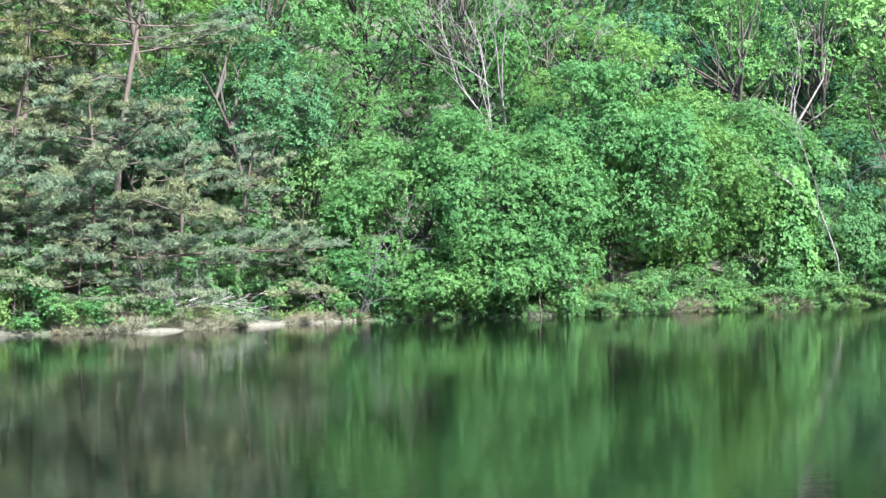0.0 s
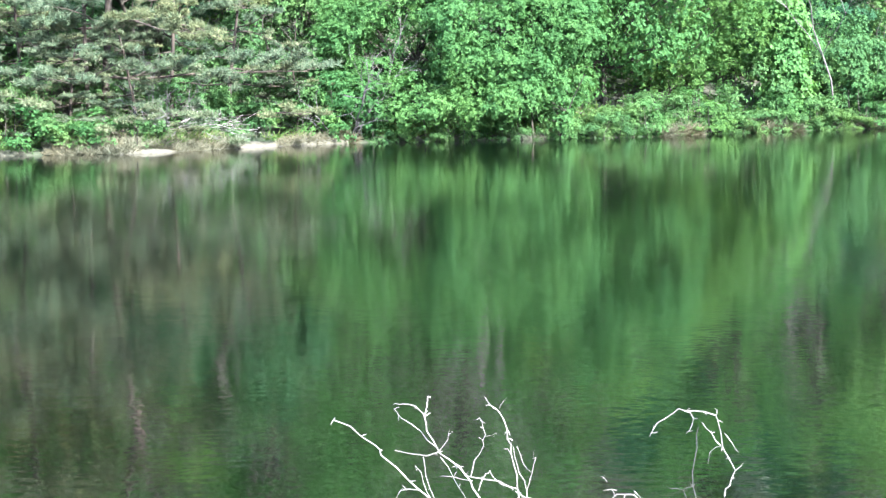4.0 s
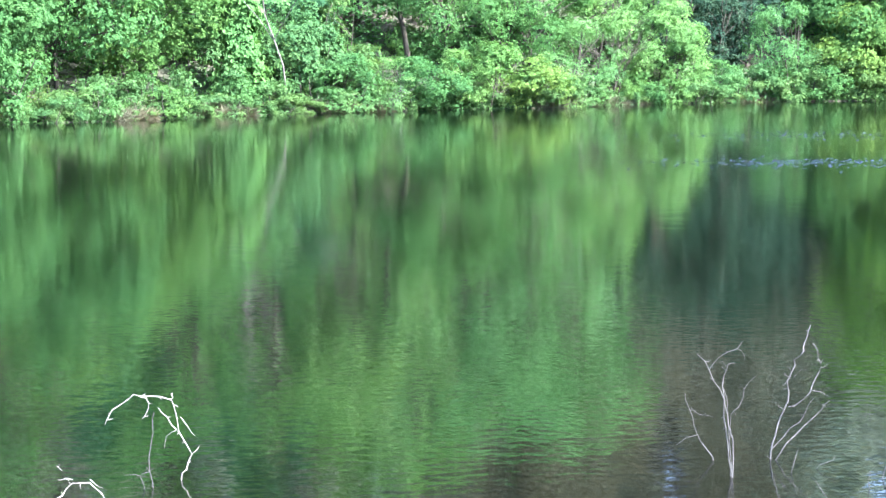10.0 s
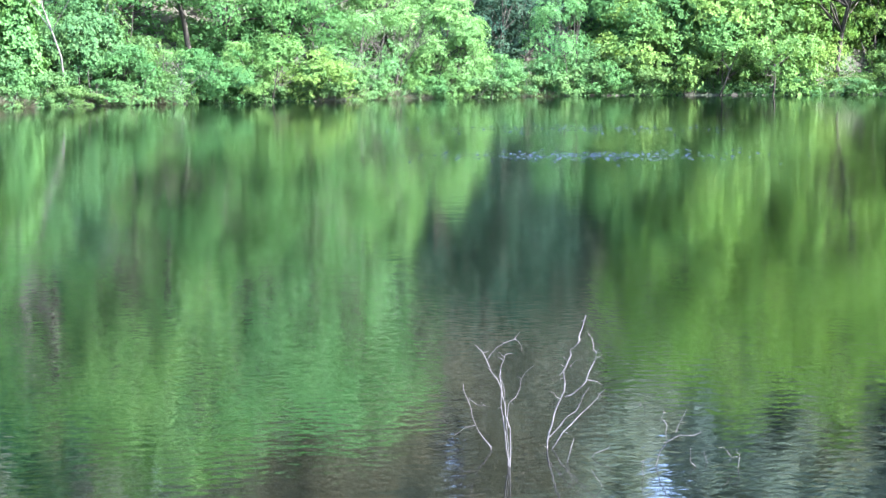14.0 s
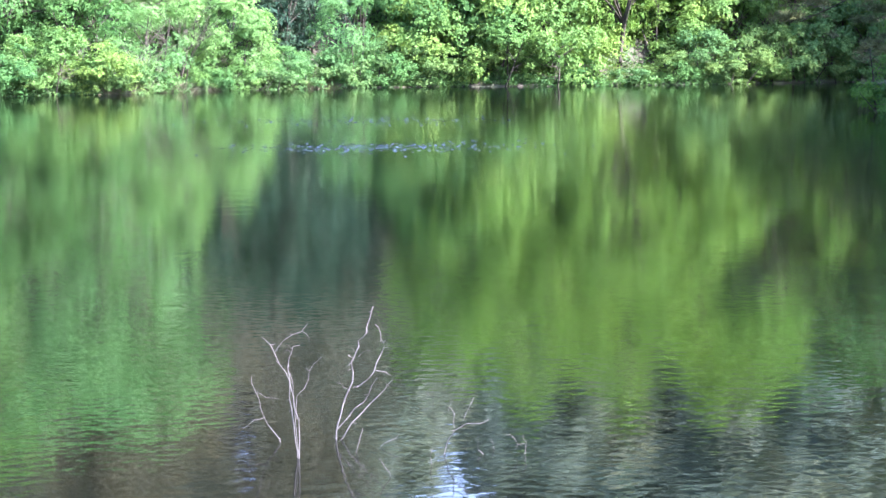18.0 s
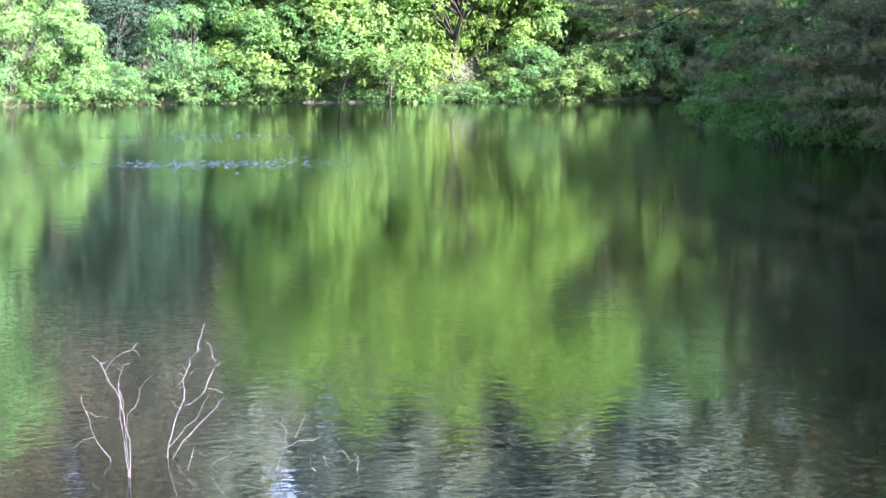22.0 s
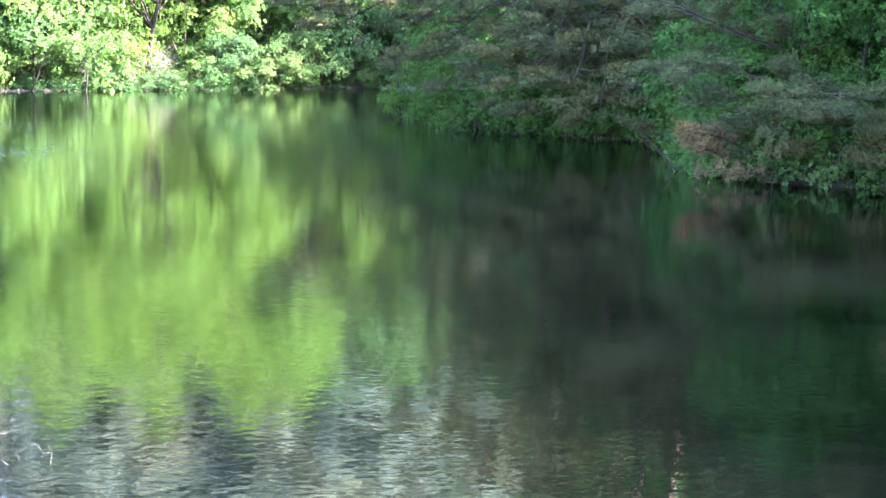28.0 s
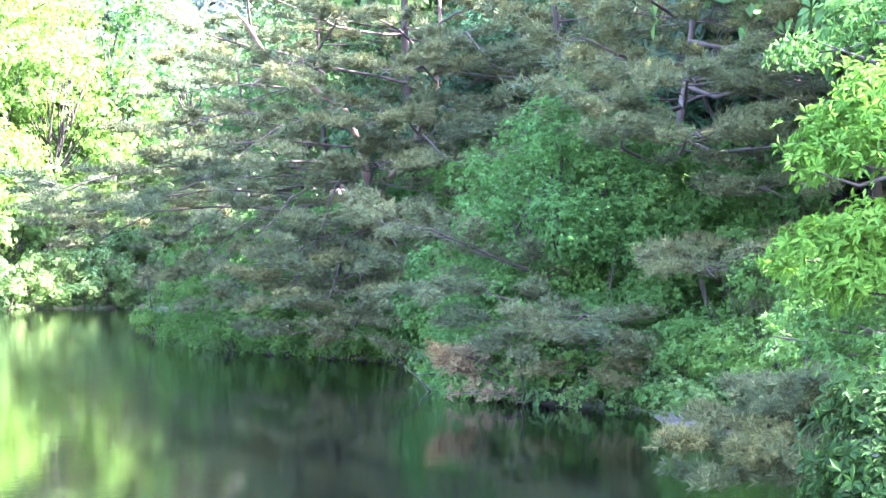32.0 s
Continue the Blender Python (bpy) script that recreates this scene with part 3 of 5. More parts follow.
# far shore, from the pines to the corner: kind, heading, distance behind the waterline, size, relative height
FAR_SHORE = [
    # pines and evergreens over the sandy bank
    (PINES[0], -9.0, 3.2, 1.0, 1.0), (PINES[0], -13.4, 3.5, 1.0, 1.05), (PINES[0], -5.6, 2.6, 0.42, 1.0), (PINES[0], -11.2, 2.0, 0.4, 0.8), (PINES[0], -8.2, 2.4, 0.34, 0.8), (PINES[0], -12.8, 1.6, 0.34, 0.7), (PINES[0], -9.9, 1.7, 0.3, 0.7), (BUSHES[1], -12.2, 0.9, 0.6, 0.8), (BUSHES[2], -11.2, 0.8, 0.6, 0.8), (BUSHES[1], -10.2, 0.9, 0.6, 0.7), (BUSHES[2], -9.2, 1.0, 0.55, 0.7), (BUSHES[1], -8.3, 1.3, 0.5, 0.7), (BUSHES[1], -4.2, 1.9, 0.6, 0.9), (BUSHES[2], -3.2, 1.2, 0.6, 0.9), (BUSHES[1], -5.6, 2.4, 0.6, 0.9),
    (PINES[0], -9.4, 2.6, 0.5, 1.0), (PINES[0], -7.2, 2.8, 0.44, 1.0), (PINES[0], -11.8, 2.8, 0.49, 1.0), (BUSHES[1], 10.9, 2.6, 1.0, 1.2), (BUSHES[2], 11.5, 2.2, 0.9, 1.1), (DARK, 10.9, 4.6, 0.6, 0.9), (BUSHES[1], 12.1, 3.4, 1.0, 1.2), (BUSHES[1], 10.0, 2.8, 0.9, 1.1),
    (PINES[1], -7.4, 10.0, 1.05, 1.1), (PINES[1], -11.4, 9.5, 1.0, 1.1), (PINES[1], -15.0, 6.0, 1.1, 1.0), (PINES[0], -3.8, 1.8, 0.3, 0.75),
    (DARK, -5.2, 6.5, 1.0, 0.95), (DARK, -7.9, 8.0, 0.8, 0.8), (DARK, -10.6, 6.0, 0.6, 0.7), (BUSHES[1], -6.9, 3.4, 0.8, 0.9), (BUSHES[2], -3.6, 2.8, 0.9, 0.9), (BUSHES[1], -11.2, 2.0, 0.7, 1), (BUSHES[2], -13.2, 1.5, 0.7, 1),
    (BUSHES[1], -9.6, 4.2, 0.9, 1.1), (BUSHES[1], -4.9, 3.6, 0.7, 1.1), (BUSHES[1], -12.4, 4.2, 1.0, 1.2),
    (BUSHES[1], -4.4, 5.2, 1.1, 1.2), (BUSHES[2], -3.2, 4.6, 1.2, 1.3), (TALLS[0], -3.4, 7.0, 0.7, 0.9), (BUSHES[1], -5.6, 5.0, 1.0, 1.1), (BUSHES[2], -2.2, 3.6, 1.0, 1.2),
    # the big bright oaks that touch the water
    (OAKS[0], -1.2, 2.2, 0.78, 1.0), (OAKS[1], 0.6, 1.9, 0.84, 1.05), (OAKS[2], 2.2, 1.5, 0.82, 1.05), (OAKS[0], 4.5, 3.0, 0.98, 1.08), (OAKS[1], 6.3, 4.0, 0.9, 1.0), (BUSHES[0], -2.3, 1.0, 0.8, 1.0), (BUSHES[0], -0.2, 0.4, 0.9, 1.0), (BUSHES[0], 2.4, 0.2, 1.0, 1.1), (BUSHES[0], 1.2, 0.4, 0.9, 1.0),
    # low growth and vines beyond the dark hollow
    (BUSHES[1], 6.0, 1.4, 0.55, 1.0), (BUSHES[2], 6.8, 0.9, 0.55, 0.9), (BUSHES[1], 7.6, 0.9, 0.5, 0.8), (BUSHES[0], 8.6, 1.5, 0.65, 1.3), (BUSHES[2], 9.4, 0.9, 0.5, 0.8), (BUSHES[1], 10.3, 0.8, 0.5, 0.9), (BUSHES[2], 11.2, 1.0, 0.6, 0.9),
    (OAKS[2], 8.0, 6.0, 0.85, 0.95), (PALES[0], 9.9, 5.0, 0.9, 1.1), (TALLS[0], 12.4, 5.5, 0.75, 0.8),
    (BUSHES[0], 12.2, 0.8, 0.75, 1.0), (BUSHES[1], 13.1, 1.0, 0.8, 1.0), (PALES[0], 13.8, 0.9, 0.5, 0.8), (BUSHES[0], 14.7, 0.5, 0.8, 0.9), (PALES[1], 15.6, 0.6, 0.55, 0.8), (TALLS[1], 16.4, 2.6, 0.45, 0.9), (FRESH_BUSHES[1], 16.6, 0.2, 0.75, 0.9), (FRESH_BUSHES[0], 17.6, 0.2, 0.7, 0.9), (OAKS[2], 15.2, 3.6, 0.8, 1.1), (TALLS[2], 17.6, 3.2, 0.55, 1.0),
    # pale willows round a hollow
    (PALES[0], 18.7, 1.6, 0.8, 0.9), (PALES[1], 20.8, 2.0, 0.95, 1.0), (PALES[0], 21.5, 1.4, 0.6, 0.9), (PALES[1], 22.6, 0.8, 0.42, 0.8), (PALES[0], 24.2, 1.2, 0.7, 1.25), (BUSHES[1], 18.5, 0.7, 0.55, 0.9), (BUSHES[2], 20.5, 0.7, 0.5, 0.8), (BUSHES[1], 23.2, 0.8, 0.6, 1.0), (PALES[1], 19.3, 4.5, 1.0, 1.1),
    # dark trees fill the hollow; their leaf colour carries its shade
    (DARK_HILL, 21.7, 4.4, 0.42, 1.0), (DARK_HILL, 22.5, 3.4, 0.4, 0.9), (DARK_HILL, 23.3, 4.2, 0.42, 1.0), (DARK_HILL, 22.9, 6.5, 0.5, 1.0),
    # oaks in fresh leaf, lit by the sun
    (BUSHES[1], 24.9, 1.2, 0.7, 1.0), (OAKS[1], 26.7, 3.2, 0.85, 1.1), (BUSHES[2], 26.0, 0.8, 0.7, 0.8), (YELLOWS[0], 28.0, 3.6, 0.86, 1.05), (FRESH_BUSHES[0], 27.3, 0.8, 0.8, 1.0), (FRESH_BUSHES[1], 28.6, 0.4, 0.95, 1.0), (FRESH_BUSHES[0], 29.8, 0.3, 1.0, 1.0), (YELLOWS[1], 30.2, 4.0, 0.9, 1.05), (YELLOWS[0], 33.2, 5.0, 0.95, 1.05), (YELLOWS[1], 35.4, 4.5, 0.92, 1.1), (YELLOWS[0], 27.2, 8.0, 0.95, 1.05), (HIGH, 31.5, 2.6, 0.85, 1.0), (HIGH, 33.6, 4.2, 0.8, 1.0), (YELLOWS[1], 31.8, 8.0, 1.0, 1.05), (YELLOWS[0], 34.3, 9.0, 1.0, 1.05), (YELLOWS[1], 29.2, 8.5, 1.0, 1.05), (YELLOWS[0], 36.0, 9.0, 0.95, 1.0),
    # low skirts along the waterline
    (BUSHES[1], 4.9, 0.6, 0.45, 0.8), (BUSHES[2], 7.2, 0.3, 0.42, 0.7), (BUSHES[1], 8.1, 0.3, 0.42, 0.7), (BUSHES[1], 9.0, 0.3, 0.4, 0.7), (BUSHES[2], 9.9, 0.3, 0.4, 0.7), (BUSHES[1], 10.8, 0.3, 0.42, 0.7), (BUSHES[2], 11.7, 0.3, 0.45, 0.7), (BUSHES[1], 12.7, 0.3, 0.5, 0.7), (BUSHES[2], 13.9, 0.3, 0.5, 0.7), (BUSHES[1], 18.1, 0.3, 0.5, 0.7), (BUSHES[2], 19.0, 0.4, 0.42, 0.6), (BUSHES[2], 21.2, 0.3, 0.5, 0.8), (BUSHES[1], 22.0, 0.2, 0.5, 0.8), (BUSHES[2], 23.0, 0.2, 0.5, 0.7), (BUSHES[1], 24.2, 0.3, 0.55, 0.8), (BUSHES[2], 25.4, 0.3, 0.6, 0.8), (BUSHES[1], 26.7, 0.3, 0.6, 0.8), (BUSHES[2], 30.8, 0.4, 0.55, 0.7), (BUSHES[1], 31.9, 0.5, 0.45, 0.6), (BUSHES[2], 33.2, 0.3, 0.5, 0.7), (BUSHES[1], 34.4, 0.3, 0.6, 0.7), (BUSHES[2], 35.4, 0.3, 0.6, 0.7), (BUSHES[1], 36.3, 0.4, 0.6, 0.8), (BUSHES[2], 37.2, 0.4, 0.7, 0.8),
    (FRESH_BUSHES[0], 26.6, 2.0, 1.1, 1.1), (FRESH_BUSHES[1], 28.0, 2.0, 1.3, 1.1), (FRESH_BUSHES[0], 29.4, 2.2, 1.3, 1.2), (FRESH_BUSHES[1], 34.6, 3.2, 1.1, 1.0), (FRESH_BUSHES[0], 33.0, 4.0, 1.0, 1.1), (FRESH_BUSHES[1], 26.0, 2.4, 1.0, 1.0), (FRESH_BUSHES[1], 30.6, 2.6, 0.8, 1.1),
    (FRESH_BUSHES[0], 35.8, 3.0, 1.1, 1.0), (FRESH_BUSHES[1], 36.8, 4.0, 1.2, 1.0), (FRESH_BUSHES[0], 37.8, 5.0, 1.3, 1.1), (BUSHES[1], 38.4, 4.5, 1.4, 1.1), (BUSHES[2], 37.2, 8.0, 1.6, 1.2), (BUSHES[1], 38.9, 9.0, 1.6, 1.2), (BUSHES[1], 36.2, 6.5, 1.4, 1.2),
    (FRESH_BUSHES[0], 26.0, 6.0, 1.5, 1.1), (FRESH_BUSHES[1], 27.5, 6.2, 1.6, 1.2), (FRESH_BUSHES[0], 29.0, 6.6, 1.7, 1.2), (FRESH_BUSHES[1], 30.5, 7.0, 1.7, 1.2), (FRESH_BUSHES[0], 34.0, 7.5, 1.7, 1.2), (FRESH_BUSHES[1], 35.2, 8.0, 1.7, 1.2),
    # the shaded corner
    (BUSHES[1], 32.8, 1.4, 0.7, 0.8), (FRESH_BUSHES[0], 32.2, 5.5, 0.9, 1.2), (FRESH_BUSHES[1], 33.4, 2.4, 0.7, 1.0), (FRESH_BUSHES[0], 31.2, 4.4, 0.8, 1.3), (BUSHES[2], 33.9, 0.9, 0.9, 0.9), (BUSHES[1], 34.9, 0.8, 0.9, 0.9), (BUSHES[2], 35.9, 0.9, 0.9, 1.0), (BUSHES[1], 36.8, 1.2, 1.0, 1.1), (BUSHES[2], 37.7, 1.4, 1.1, 1.1), (YELLOWS[1], 37.0, 7.0, 0.8, 1.0), (BUSHES[1], 38.6, 2.0, 1.1, 1.2), (SMALL_PINE, 36.4, 2.0, 1.0, 0.9), (SMALL_PINE, 37.6, 2.5, 1.1, 0.9),
]
for ob, a, back, s, tall in FAR_SHORE:
    if ob in BUSHES and s < 0.68:
        ob, s = LOWS[BUSHES.index(ob)], s * 1.9
    if ob is PINES[0] and s <= 0.5:
        ob, s = SMALL_PINE, s * 2.5
    place(ob, a, shore(a) + back, s, spin(), tall, group="growth along the far shore")
a = 3.6
while a < 38:
    if not 30.9 < a < 33:
        place(LOWS[int(rng.integers(3))] if a < 24 or a > 31 else LOWS[2], a, shore(a) + rng.uniform(0.15, 0.5), rng.uniform(0.5, 0.9), spin(), rng.uniform(0.6, 1.0), group="growth along the far shore")
    a += rng.uniform(0.6, 1.3)
a = -1.6
while a < 24:
    if not 14.5 < a < 17.5:
        place(LOWS[int(rng.integers(2))], a, shore(a) + rng.uniform(-0.1, 0.12), rng.uniform(0.32, 0.55), spin(), rng.uniform(0.8, 1.2), group="growth along the far shore")
    a += rng.uniform(0.4, 0.7)
# woods up the slope
for back, gap, kinds in ((7.5, 2.6, TALLS), (13, 2.8, HILLS), (18, 3.2, HILLS), (24, 3.4, HILLS), (36, 4.0, HILLS), (50, 2.4, [FAR]), (66, 2.6, [FAR])):
    a = -17.0 + (back % 2)
    while a < 41:
        ob = kinds[int(rng.integers(len(kinds)))]
        if a < 14 and back < 20:
            ob = TALLS[int(rng.integers(3))]
        elif back < 20:
            ob = HILLS[int(rng.integers(3))]
        if 20.5 < a < 25 or (14.5 < a < 20.5 and back > 20) or (1 < a < 4 and back > 20):
            ob = DARK_HILL if 20.5 < a < 25 and back < 15 else DULL
        if 13 < a < 25 and back > 45:
            ob = DULL
        if 5.6 < a < 10.6 and 10 < back < 30:
            ob = DARK
        if 12.8 < a < 19.6 and back < 30:
            ob = HILLS[2]
        if not (25 < a < 37.5 and 10 < back < 45) and not (20 < a < 24.5 and back < 14) and not (25 < a < 36 and back < 10) and not (-15 < a < 5 and back < 10):
            place(ob, a + rng.uniform(-0.8, 0.8), shore(a) + back + rng.uniform(-2, 2), rng.uniform(0.75, 1.05), spin(), group="woods on the slope")
        a += gap
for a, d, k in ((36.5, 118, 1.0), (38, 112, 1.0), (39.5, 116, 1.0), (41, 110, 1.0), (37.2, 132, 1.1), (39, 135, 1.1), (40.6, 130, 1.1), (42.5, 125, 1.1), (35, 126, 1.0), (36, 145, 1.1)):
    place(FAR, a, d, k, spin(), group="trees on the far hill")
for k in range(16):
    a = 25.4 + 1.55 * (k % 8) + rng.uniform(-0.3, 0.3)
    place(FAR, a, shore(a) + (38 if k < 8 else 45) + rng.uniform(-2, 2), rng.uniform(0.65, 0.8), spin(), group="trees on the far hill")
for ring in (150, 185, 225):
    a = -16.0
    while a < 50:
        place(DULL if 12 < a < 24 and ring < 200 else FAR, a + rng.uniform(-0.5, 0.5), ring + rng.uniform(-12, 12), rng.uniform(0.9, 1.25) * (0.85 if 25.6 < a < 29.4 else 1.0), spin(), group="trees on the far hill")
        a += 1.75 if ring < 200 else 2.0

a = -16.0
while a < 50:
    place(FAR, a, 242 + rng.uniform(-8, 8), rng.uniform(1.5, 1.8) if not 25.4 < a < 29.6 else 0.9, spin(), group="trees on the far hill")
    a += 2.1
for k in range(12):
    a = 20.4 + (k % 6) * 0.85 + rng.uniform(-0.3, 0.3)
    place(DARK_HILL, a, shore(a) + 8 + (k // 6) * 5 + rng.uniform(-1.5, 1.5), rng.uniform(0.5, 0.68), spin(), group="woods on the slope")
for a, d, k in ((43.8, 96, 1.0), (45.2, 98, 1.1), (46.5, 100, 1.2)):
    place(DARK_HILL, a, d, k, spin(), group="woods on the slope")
# bare and half-bare trees of the far shore
def bare_at(ob, a, back, size=1.0, turn=0.0):
    ob.matrix_basis = stand(ob, a, shore(a) + back, size, turn)
    return ob


bare_at(bare_tree("bare_tree", "leafless grey tree with fine upright twigs", 201, 9.0, 4, BARK_PALE, 4, 0.04, 0.22), 2.0, 9.5)
bare_at(bare_tree("bare_tree", "slender pale tree with a forked trunk", 222, 5.2, 1, BARK_PALE, 3, 0.036, 0.04), 10.75, 0.6)
bare_at(bare_tree("forked_tree", "pale forked trunk rising out of dark woods", 203, 8.5, 2, BARK_PALE, 2, 0.07, 0.16, category="tree"), 8.5, 8.2)
bare_at(bare_tree("leaning_tree", "thick grey-brown tree leaning over the shore", 204, 7.5, 1, BARK, 2, 0.12, 0.05, (0.22, 0.0), category="tree"), 13.9, 4.2)
bare_at(bare_tree("bare_shrub", "grey leafless shrub with tangled stems", 205, 2.6, 7, BARK, 3, 0.025, 0.4, category="shrub"), 19.7, 1.2)
bare_at(bare_tree("bare_oak", "slim brown tree above bare red soil", 207, 3.4, 2, BARK, 2, 0.03, 0.08, category="tree"), 32.5, 3.0)
bare_at(bare_tree("dead_shrub", "bleached dead shrub on the sandy bank", 208, 1.9, 5, WOOD_GREY, 3, 0.022, 0.5, category="shrub"), -7.6, 1.5)
bare_at(bare_tree("dead_shrub", "grey dead branches leaning into the water", 209, 2.4, 5, WOOD_GREY, 3, 0.03, 0.6, (0.5, -0.3), category="shrub"), -2.4, 0.4)
bare_at(bare_tree("dead_bough", "pale dead bough dipping into the water", 210, 1.6, 2, WOOD_GREY, 2, 0.03, 0.3, (0.8, -0.5), category="branch"), 13.2, 0.3)


def fallen_log():
    """The whitened fallen tree on the bank: a stem and its broken boughs."""
    r = np.random.default_rng(77)
    root = thing("fallen_tree", "whitened fallen dead tree lying on the bank", "log")
    x, y = spot(-6.9, shore(-6.9) + 0.9)
    out = []
    fork(r, (x - 1.3, y, 0.42), (1, 0.05, 0.02), 2.0, 0.03, 3, out, 0.1, 4)
    stem = part("stem", mesh_of("stem", *tube_arrays(out[0][0], np.linspace(0.026, 0.01, 6), 7), BARK_WHITE, True), root)
    for line, t in out[1:]:
        line = line.copy()
        line[:, 2] = np.maximum(0.42 + (line[:, 2] - 0.42) * 0.55, 0.3)
        part("bough", mesh_of("bough", *tube_arrays(line, np.linspace(t * 0.45, 0.004, 6), 5), BARK_WHITE, True), root)


fallen_log()


def vine_pillar():
    """A broken trunk overgrown with bright climbing vines."""
    r = np.random.default_rng(88)
    root = thing("vine_trunk", "broken trunk smothered in bright yellow-green vines", "tree")
    line = wander(r, (0, 0, -0.4), (0.03, 0, 1), 4.3, 6, 0.03)
    part("trunk", mesh_of("trunk", *tube_arrays(line, np.linspace(0.16, 0.10, 7), 8), BARK, True), root)
    n = 1500
    h = r.uniform(0.2, 4.1, n)
    ang = r.uniform(0, 6.28, n)
    rad = (0.3 + 0.3 * np.sin(h * 1.7 + ang) ** 2 + 0.7 * np.exp(-h * 0.7)) * r.uniform(0.6, 1.1, n)
    c = np.stack([np.cos(ang) * rad, np.sin(ang) * rad, h], 1)
    ax = np.stack([np.cos(ang), np.sin(ang), np.full(n, 0.5)], 1)
    c += r.normal(0, 0.12, c.shape)
    v, f = rosettes(r, c, ax, 4, 0.15, 0.8)
    part("vine_leaves", mesh_of("vine_leaves", v, f, LEAF_LIME), root)
    root.matrix_basis = stand(root, 9.5, shore(9.5) + 1.6)


vine_pillar()

# ---- the shaded bank on the right ----
BIG = thing("leaning_pine", "large red pine leaning over the water, drooping limbs", "pine tree")
br = np.random.default_rng(301)
trunk = np.array([at(44.9, -1.7, 52), at(44.75, -0.6, 52), at(44.6, 0.4, 52), at(44.3, 1.8, 52), at(44.0, 3.1, 51.8), at(43.6, 4.0, 51.5), at(42.6, 4.7, 51), at(41.5, 5.3, 51), at(40.8, 6.4, 51)])
part("trunk", mesh_of("trunk", *tube_arrays(trunk, np.linspace(0.14, 0.045, len(trunk)), 9), BARK_PINE_LIT, True), BIG)
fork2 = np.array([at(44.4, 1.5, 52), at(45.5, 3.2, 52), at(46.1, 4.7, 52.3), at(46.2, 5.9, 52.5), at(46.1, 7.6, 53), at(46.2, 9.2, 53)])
part("trunk", mesh_of("trunk", *tube_arrays(fork2, np.linspace(0.07, 0.03, len(fork2)), 8), BARK_PINE_LIT, True), BIG)
# limbs: where they leave the stem, where they end, and how much nearer the tip comes
for a0, e0, a1, e1, near in ((44.1, 1.2, 40.6, -1.3, 2), (44.0, 1.7, 39.8, -0.6, 0), (43.9, 2.1, 38.6, 0.2, -2), (43.8, 2.5, 42.3, -0.9, 4), (43.8, 2.6, 38.0, 1.2, 1), (43.7, 3.0, 37.9, 2.2, -1), (43.6, 3.5, 38.2, 3.2, 2), (43.3, 4.2, 38.6, 4.2, 0), (42.8, 4.6, 38.7, 5.0, -2), (42.2, 4.9, 39.2, 6.0, 2), (41.5, 5.3, 39.9, 6.9, 0), (41.0, 6.0, 40.6, 8.0, 0), (43.9, 1.9, 46.8, 0.9, 3), (43.7, 3.0, 47.0, 2.6, 2), (44.3, 3.6, 47.8, 3.8, 1), (45.2, 5.0, 48.4, 5.0, 2), (45.8, 6.2, 48.6, 6.6, 1), (44.6, 4.0, 42.6, 3.4, 4), (45.7, 5.6, 43.4, 6.4, 3), (46.1, 7.2, 44.2, 7.6, 2), (45.6, 3.4, 44.2, 3.6, 5), (46.1, 4.8, 44.6, 5.0, 5), (46.2, 5.6, 47.4, 5.6, 4), (45.4, 3.0, 46.6, 2.4, 5), (44.3, 1.9, 44.6, 2.4, 5), (46.1, 8.2, 48.0, 8.6, 0), (42.6, 4.7, 43.4, 6.6, 3), (44.5, 0.9, 41.4, -2.0, 4), (44.6, 0.6, 42.6, -2.25, 5), (44.6, 0.4, 43.9, -2.2, 6), (44.4, 1.4, 39.6, -1.5, 0), (44.7, 0.2, 45.3, -2.1, 5), (44.4, 1.3, 41.9, -1.3, 5), (44.5, 1.0, 43.2, -1.2, 6), (44.3, 1.8, 39.0, -0.7, -1), (44.0, 1.6, 45.4, -0.4, 4), (42.6, 2.4, 35.2, 1.5, -3), (42.2, 1.7, 35.8, 0.7, -2), (41.8, 1.3, 36.4, 0.1, -3), (43.9, 2.2, 41.2, 0.4, 5), (43.5, 3.7, 40.6, 2.6, 5), (43.0, 5.0, 41.0, 4.6, 5)):
    p0, p1 = at(a0, e0, 52), at(a1, e1, 51 - near)
    sag = np.array([0, 0, 0.35])
    line = [p0, p0 * 0.7 + p1 * 0.3 + sag, p0 * 0.4 + p1 * 0.6 + sag * 1.2 + br.normal(0, 0.12, 3), p0 * 0.15 + p1 * 0.85 + sag * 0.5, p1]
    pine_limb(br, BIG, line, 0.034, 44, NEEDLE, 16, 0.17, 0.009, 0.06, 0.2, 0.0, 0.6)

